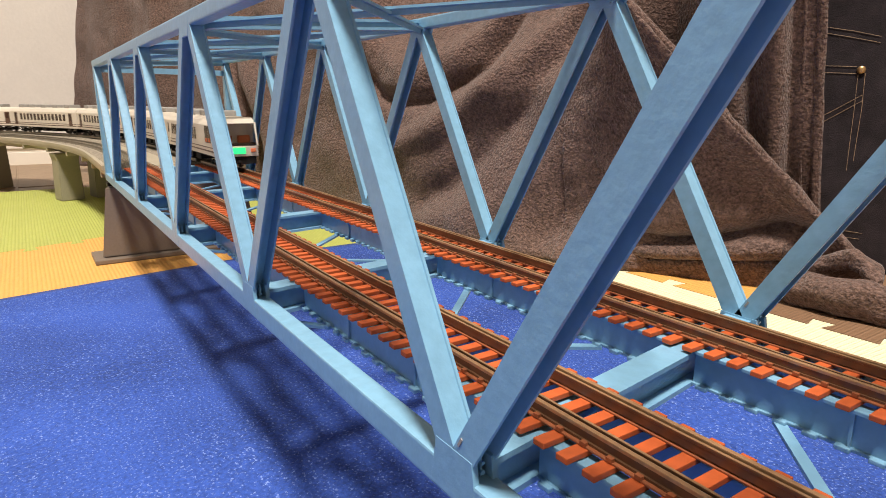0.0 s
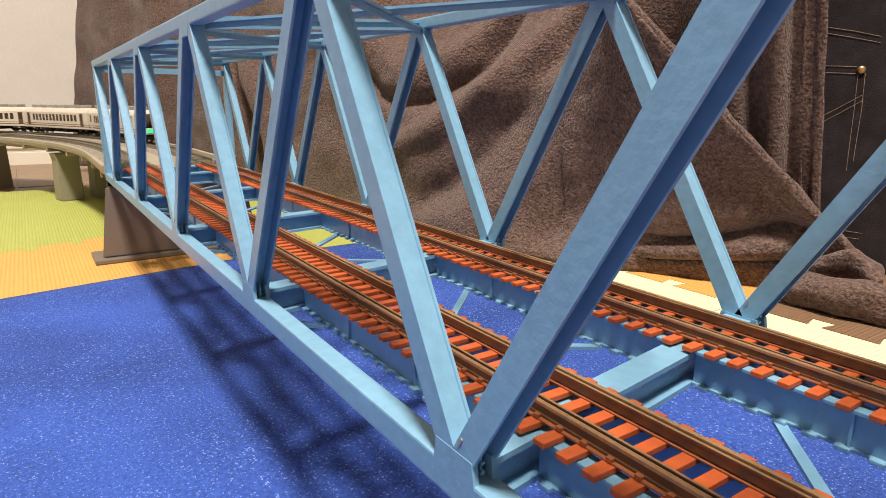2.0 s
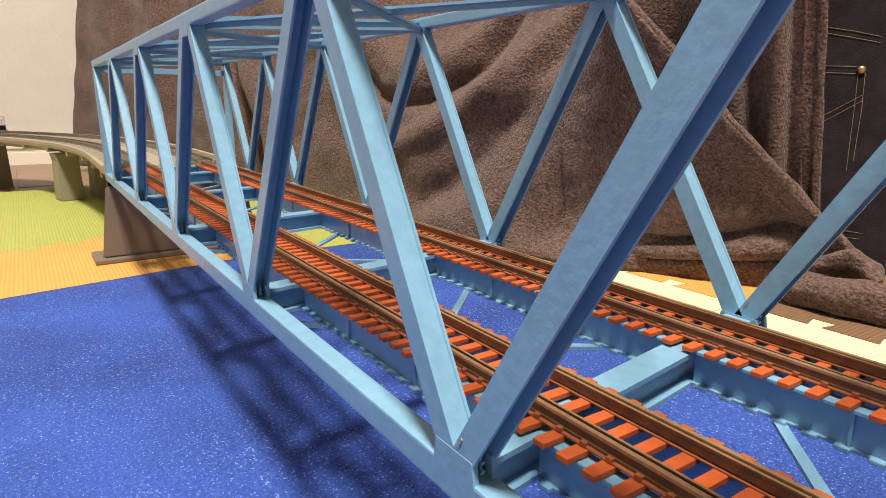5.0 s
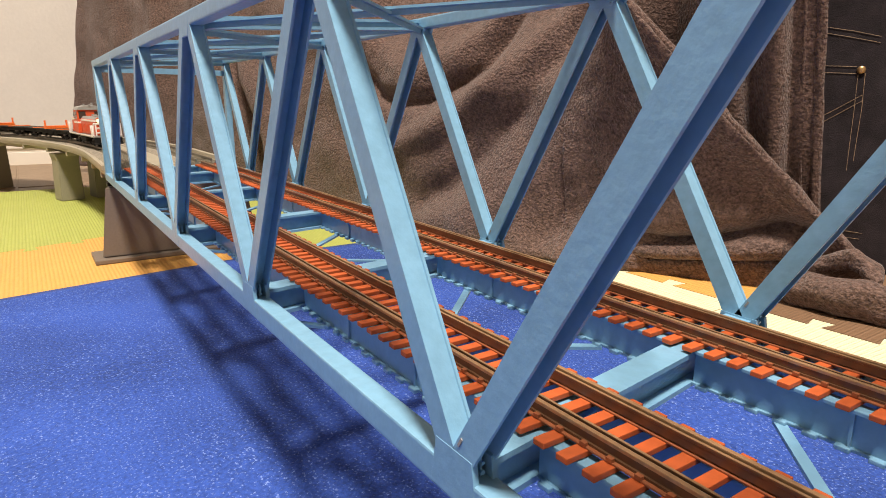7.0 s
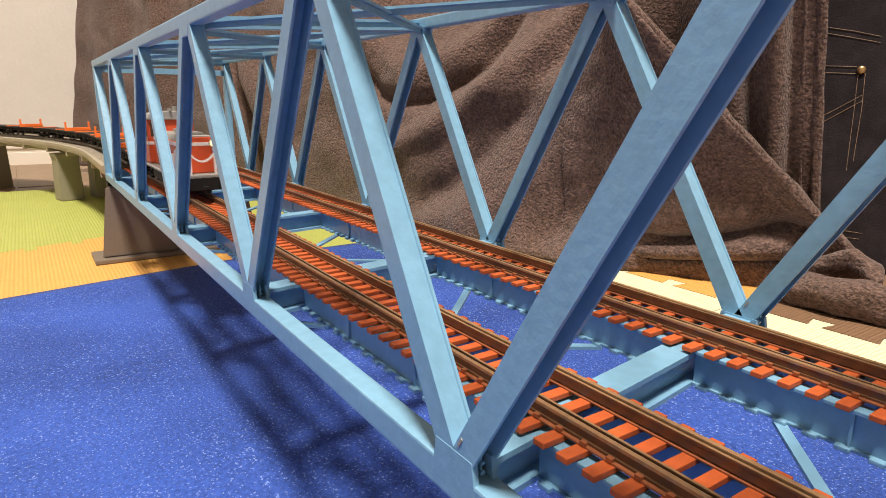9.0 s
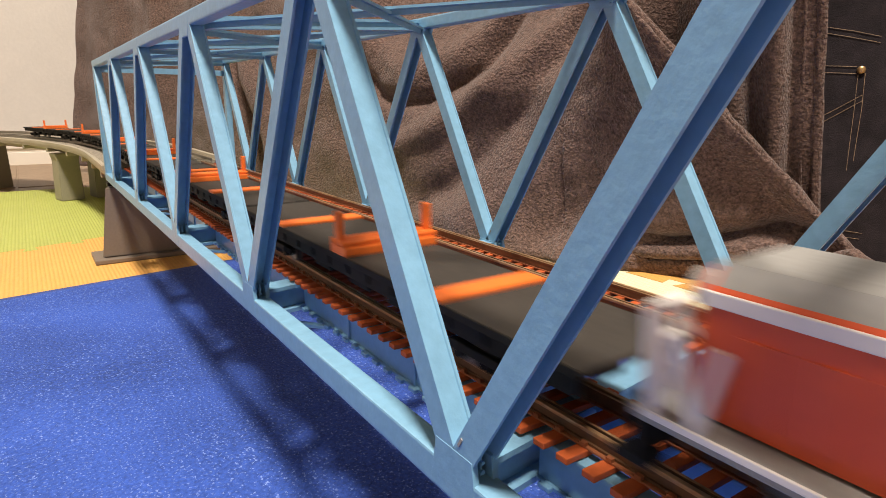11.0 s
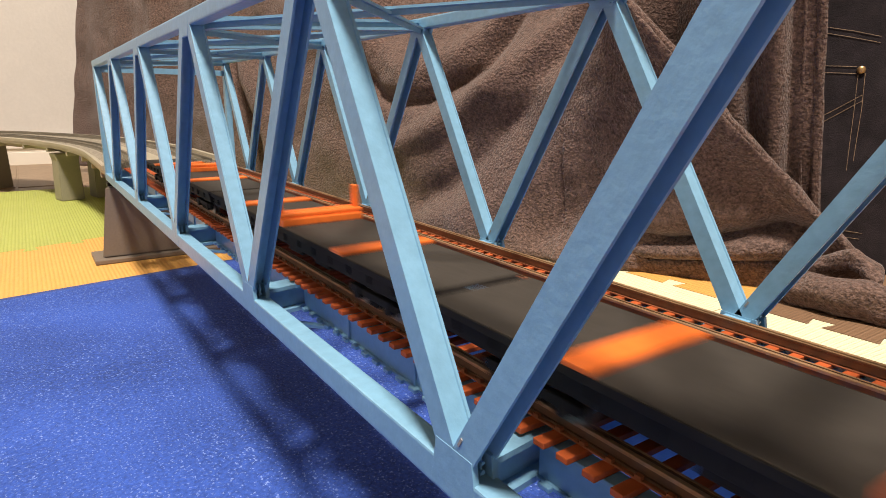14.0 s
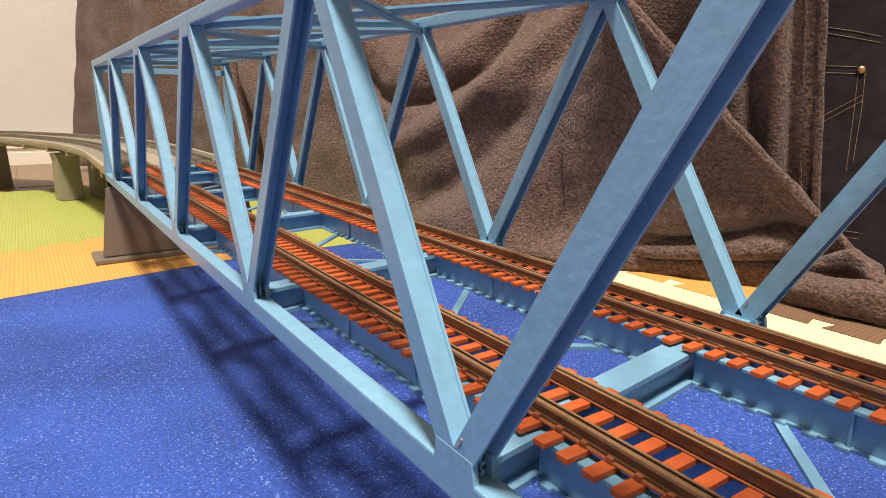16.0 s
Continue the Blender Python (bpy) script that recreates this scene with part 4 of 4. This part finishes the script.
def coach(end=False):
    label = "cream model express coach with brown stripes and grey roof units" if not end else "cream model end coach with panoramic dark cab glazing and green sign"
    top = tagged(new("express_coach"), label, "model coach", group="coaches of the express train")
    h = 66.0
    x1 = h - (7.0 if end else 0.0)
    body = part("body", bevelled(one(prism, body_profile(9.4, 5.6, 19.0, 3.4), -h, x1, axis="x"), 0.3), CREAM, top, local=True)
    for z0, z1 in ((7.3, 7.9), (9.0, 9.4)):
        part("stripe", one(box, -h + 0.5, x1 - 0.2, -9.5, 9.5, z0, z1), STRIPE, body, "thin brown stripe", local=True)
    for s in (-1, 1):
        n = 13
        for i in range(n):
            x = -h + 21 + i * (2 * h - (64 if end else 38)) / n
            part("window", one(box, x, x + (3.6 if end else 4.5), s * 9.42 - 0.12, s * 9.42 + 0.12, 11.8, 17.2), GLASS_DARK, body, local=True)
        for x in ((-h + 8.5,) if end else (-h + 8.5, h - 13.5)):
            part("door", one(box, x, x + 6.0, s * 9.43 - 0.1, s * 9.43 + 0.1, 7.4, 18.2), STRIPE if not end else CREAM, body, local=True)
            part("door_window", one(box, x + 1.2, x + 4.8, s * 9.5 - 0.12, s * 9.5 + 0.12, 12.2, 17.4), GLASS_DARK, body, local=True)
    bm = one(prism, [(-8.2, 21.0), (-4.8, 22.7), (4.8, 22.7), (8.2, 21.0)], -h + 0.8, x1 - 1.0, axis="x")
    part("roof", bm, CREAM, top, local=True)
    for i in range(5):
        x = -h + 16 + i * 23
        part("roof_unit", bevelled(one(box, x - 5.5, x + 5.5, -5.2, 5.2, 22.2, 25.2), 0.8), GREY, top, "grey roof ventilation unit", local=True)
    if end:
        # raked cab: lower apron, dark panoramic glass, roof visor
        side = [(x1 - 0.2, 5.6), (h, 5.8), (h + 0.6, 10.2), (x1 + 0.4, 11.2), (x1 - 0.2, 11.2)]
        cab = part("cab_apron", bevelled(one(prism, side, -9.3, 9.3), 0.3), CREAM, top, local=True)
        pane = [(h + 0.1, 10.4), (h + 0.5, 10.4), (h - 2.8, 20.0), (h - 3.2, 20.0)]
        part("cab_glass", one(prism, pane, -8.7, 8.7), PANE, top, "clear panoramic cab glazing", local=True)
        for y in (-9.0, 9.0):
            part("cab_pillar", one(bar, (h + 0.4, y, 10.2), (h - 2.9, y, 20.2), 0.8, 0.8, up=(0, 1, 0)), CREAM, top, local=True)
            part("side_glass", one(prism, [(x1, 11.2), (h - 0.4, 11.2), (h - 3.2, 19.8), (x1, 19.8)], y - 0.1, y + 0.1), PANE, top, "clear side glazing", local=True)
        part("cab_floor", one(box, x1 - 0.1, h - 0.6, -8.6, 8.6, 10.0, 11.4), STRIPE, top, local=True)
        for y in (-4.2, 4.2):
            seat = one(box, x1 + 0.3, x1 + 2.6, y - 2.8, y + 2.8, 11.4, 14.6, 0.3)
            part("seat", seat, SEAT, top, "orange cab seat", local=True)
        for s in (-1, 1):
            for x in (x1 - 16.5, x1 - 10.5):
                part("lounge_window", one(box, x, x + 5.0, s * 9.46 - 0.12, s * 9.46 + 0.12, 11.2, 18.6), GLASS_DARK, body, local=True)
                part("lounge_seat", one(box, x + 0.6, x + 4.4, s * 9.6 - 0.08, s * 9.6 + 0.08, 11.5, 13.2), SEAT, body, "orange seat behind the window", local=True)
        visor = [(x1 - 0.4, 19.8), (h - 2.0, 19.8), (h - 3.2, 21.6), (x1 - 0.4, 22.5)]
        part("cab_visor", bevelled(one(prism, visor, -8.8, 8.8), 0.4), CREAM, top, local=True)
        part("destination_sign", one(box, h + 0.2, h + 0.85, -3.2, 3.2, 7.0, 9.6, 0.1), LED_GREEN, top, "glowing green destination sign", local=True)
        for y in (-6.9, 6.9):
            part("tail_lamp", one(box, h + 0.1, h + 0.75, y - 1.2, y + 1.2, 7.6, 9.2, 0.15), TAIL, top, "amber tail lamp", local=True)
        part("skirt", one(box, h - 5, h - 0.6, -8.4, 8.4, 2.4, 5.7, 0.3), DARK, top, local=True)
    bm = one(box, -h + 2, x1 - 2, -7.8, 7.8, 4.8, 5.8)
    for x, w in ((-20, 12), (0, 8), (18, 11)):
        box(bm, x - w / 2, x + w / 2, -8.2, 8.2, 2.4, 5.2, 0.3)
    part("underframe", bm, DARK, top, local=True)
    for x in (-46, 46):
        bogie(top, x)
    for d in (-1, 1):
        coupler(top, d * (h - 0.5), d)
    return top


def enlarge(top, across, high):
    """Fit the bodywork of a vehicle to its loading gauge; running gear keeps its size."""
    done = set()
    for ob in top.children_recursive:
        if ob.data.name in done or ob.name.startswith(("bogie", "wheelset", "coupler")):
            continue
        done.add(ob.data.name)
        ob.data.transform(Matrix.Diagonal((1, across, high, 1)))
    return top


# ---- build ----
room()
mats()
bridge()
near_track = bridge_track(Y_NEAR, "model track with orange sleepers and brown rails beside the bare truss")
far_track = bridge_track(Y_FAR, "model track with orange sleepers and brown rails beside the blanket")
bridge_pier(-3)
bridge_pier(LEN + 3)
viaduct("beige curved double-track model viaduct on grey-green pillars", -13.0, -1750, (-268, -478, -690, -900, -1110, -1320, -1530), step=12.0)
viaduct("beige straight double-track model viaduct leaving the bridge", LEN + 3.2, 1420, (LEN + 40, LEN + 200, LEN + 360, LEN + 520, LEN + 680, LEN + 820), step=60)
blanket()
trousers()
freight = [(enlarge(diesel(), 1.08, 1.16), 46.0)]
first = flat_car()
freight.append((first, 97.5 + 58.5))
for i in range(5):
    freight.append((copy_thing(first, Matrix()), 97.5 + 58.5 + 117.0 * (i + 1)))
tail_coach = enlarge(coach(end=True), 1.1, 1.18)
express = [(tail_coach, 67.0)]
plain = enlarge(coach(), 1.1, 1.18)
express.append((plain, 67.0 + 135.0))
for i in range(4):
    express.append((copy_thing(plain, Matrix()), 67.0 + 135.0 * (i + 2)))
sleepers(near_track, Y_NEAR)
sleepers(far_track, Y_FAR)


def ease(t, t0, t1):
    """Distance in seconds at full speed gained by a train that pulls away between t0 and t1."""
    if t <= t0:
        return 0.0
    if t >= t1:
        return t - (t0 + t1) / 2
    return (t - t0) ** 2 / (2 * (t1 - t0))


def car_pose(s, y, r):
    a, b = path(s - 41, y, r), path(s + 41, y, r)
    x, yy = (a[0] + b[0]) / 2, (a[1] + b[1]) / 2
    return pose(x * MM, yy * MM, GROUND * MM, 0, 0, math.degrees(math.atan2(b[1] - a[1], b[0] - a[0])))


FREIGHT_FRONT, FREIGHT_SPEED = 152.5, 145.8      # nose at 9.0 s, mm and mm/s
EXPRESS_REAR, EXPRESS_SPEED = 64.0, 122.5        # tail at 0.0 s


def motions():
    times = [i * 0.25 for i in range(65)]
    for car, back in freight:
        rows = []
        for t in times:
            gone = ease(t, 2.0, 3.6)
            front = FREIGHT_FRONT + FREIGHT_SPEED * (gone - (9.0 - 2.8))
            rows.append((t, car_pose(front - back, Y_NEAR, R_NEAR)))
        walk(car, rows)
    for car, back in express:
        rows = []
        for t in times:
            run = t if t < 5.2 else 5.2 + (ease(8.0, 5.2, 8.0) - ease(8.0 - (min(t, 8.0) - 5.2), 5.2, 8.0))
            rows.append((t, car_pose(EXPRESS_REAR - EXPRESS_SPEED * run - back, Y_FAR, R_FAR)))
        walk(car, rows)


motions()
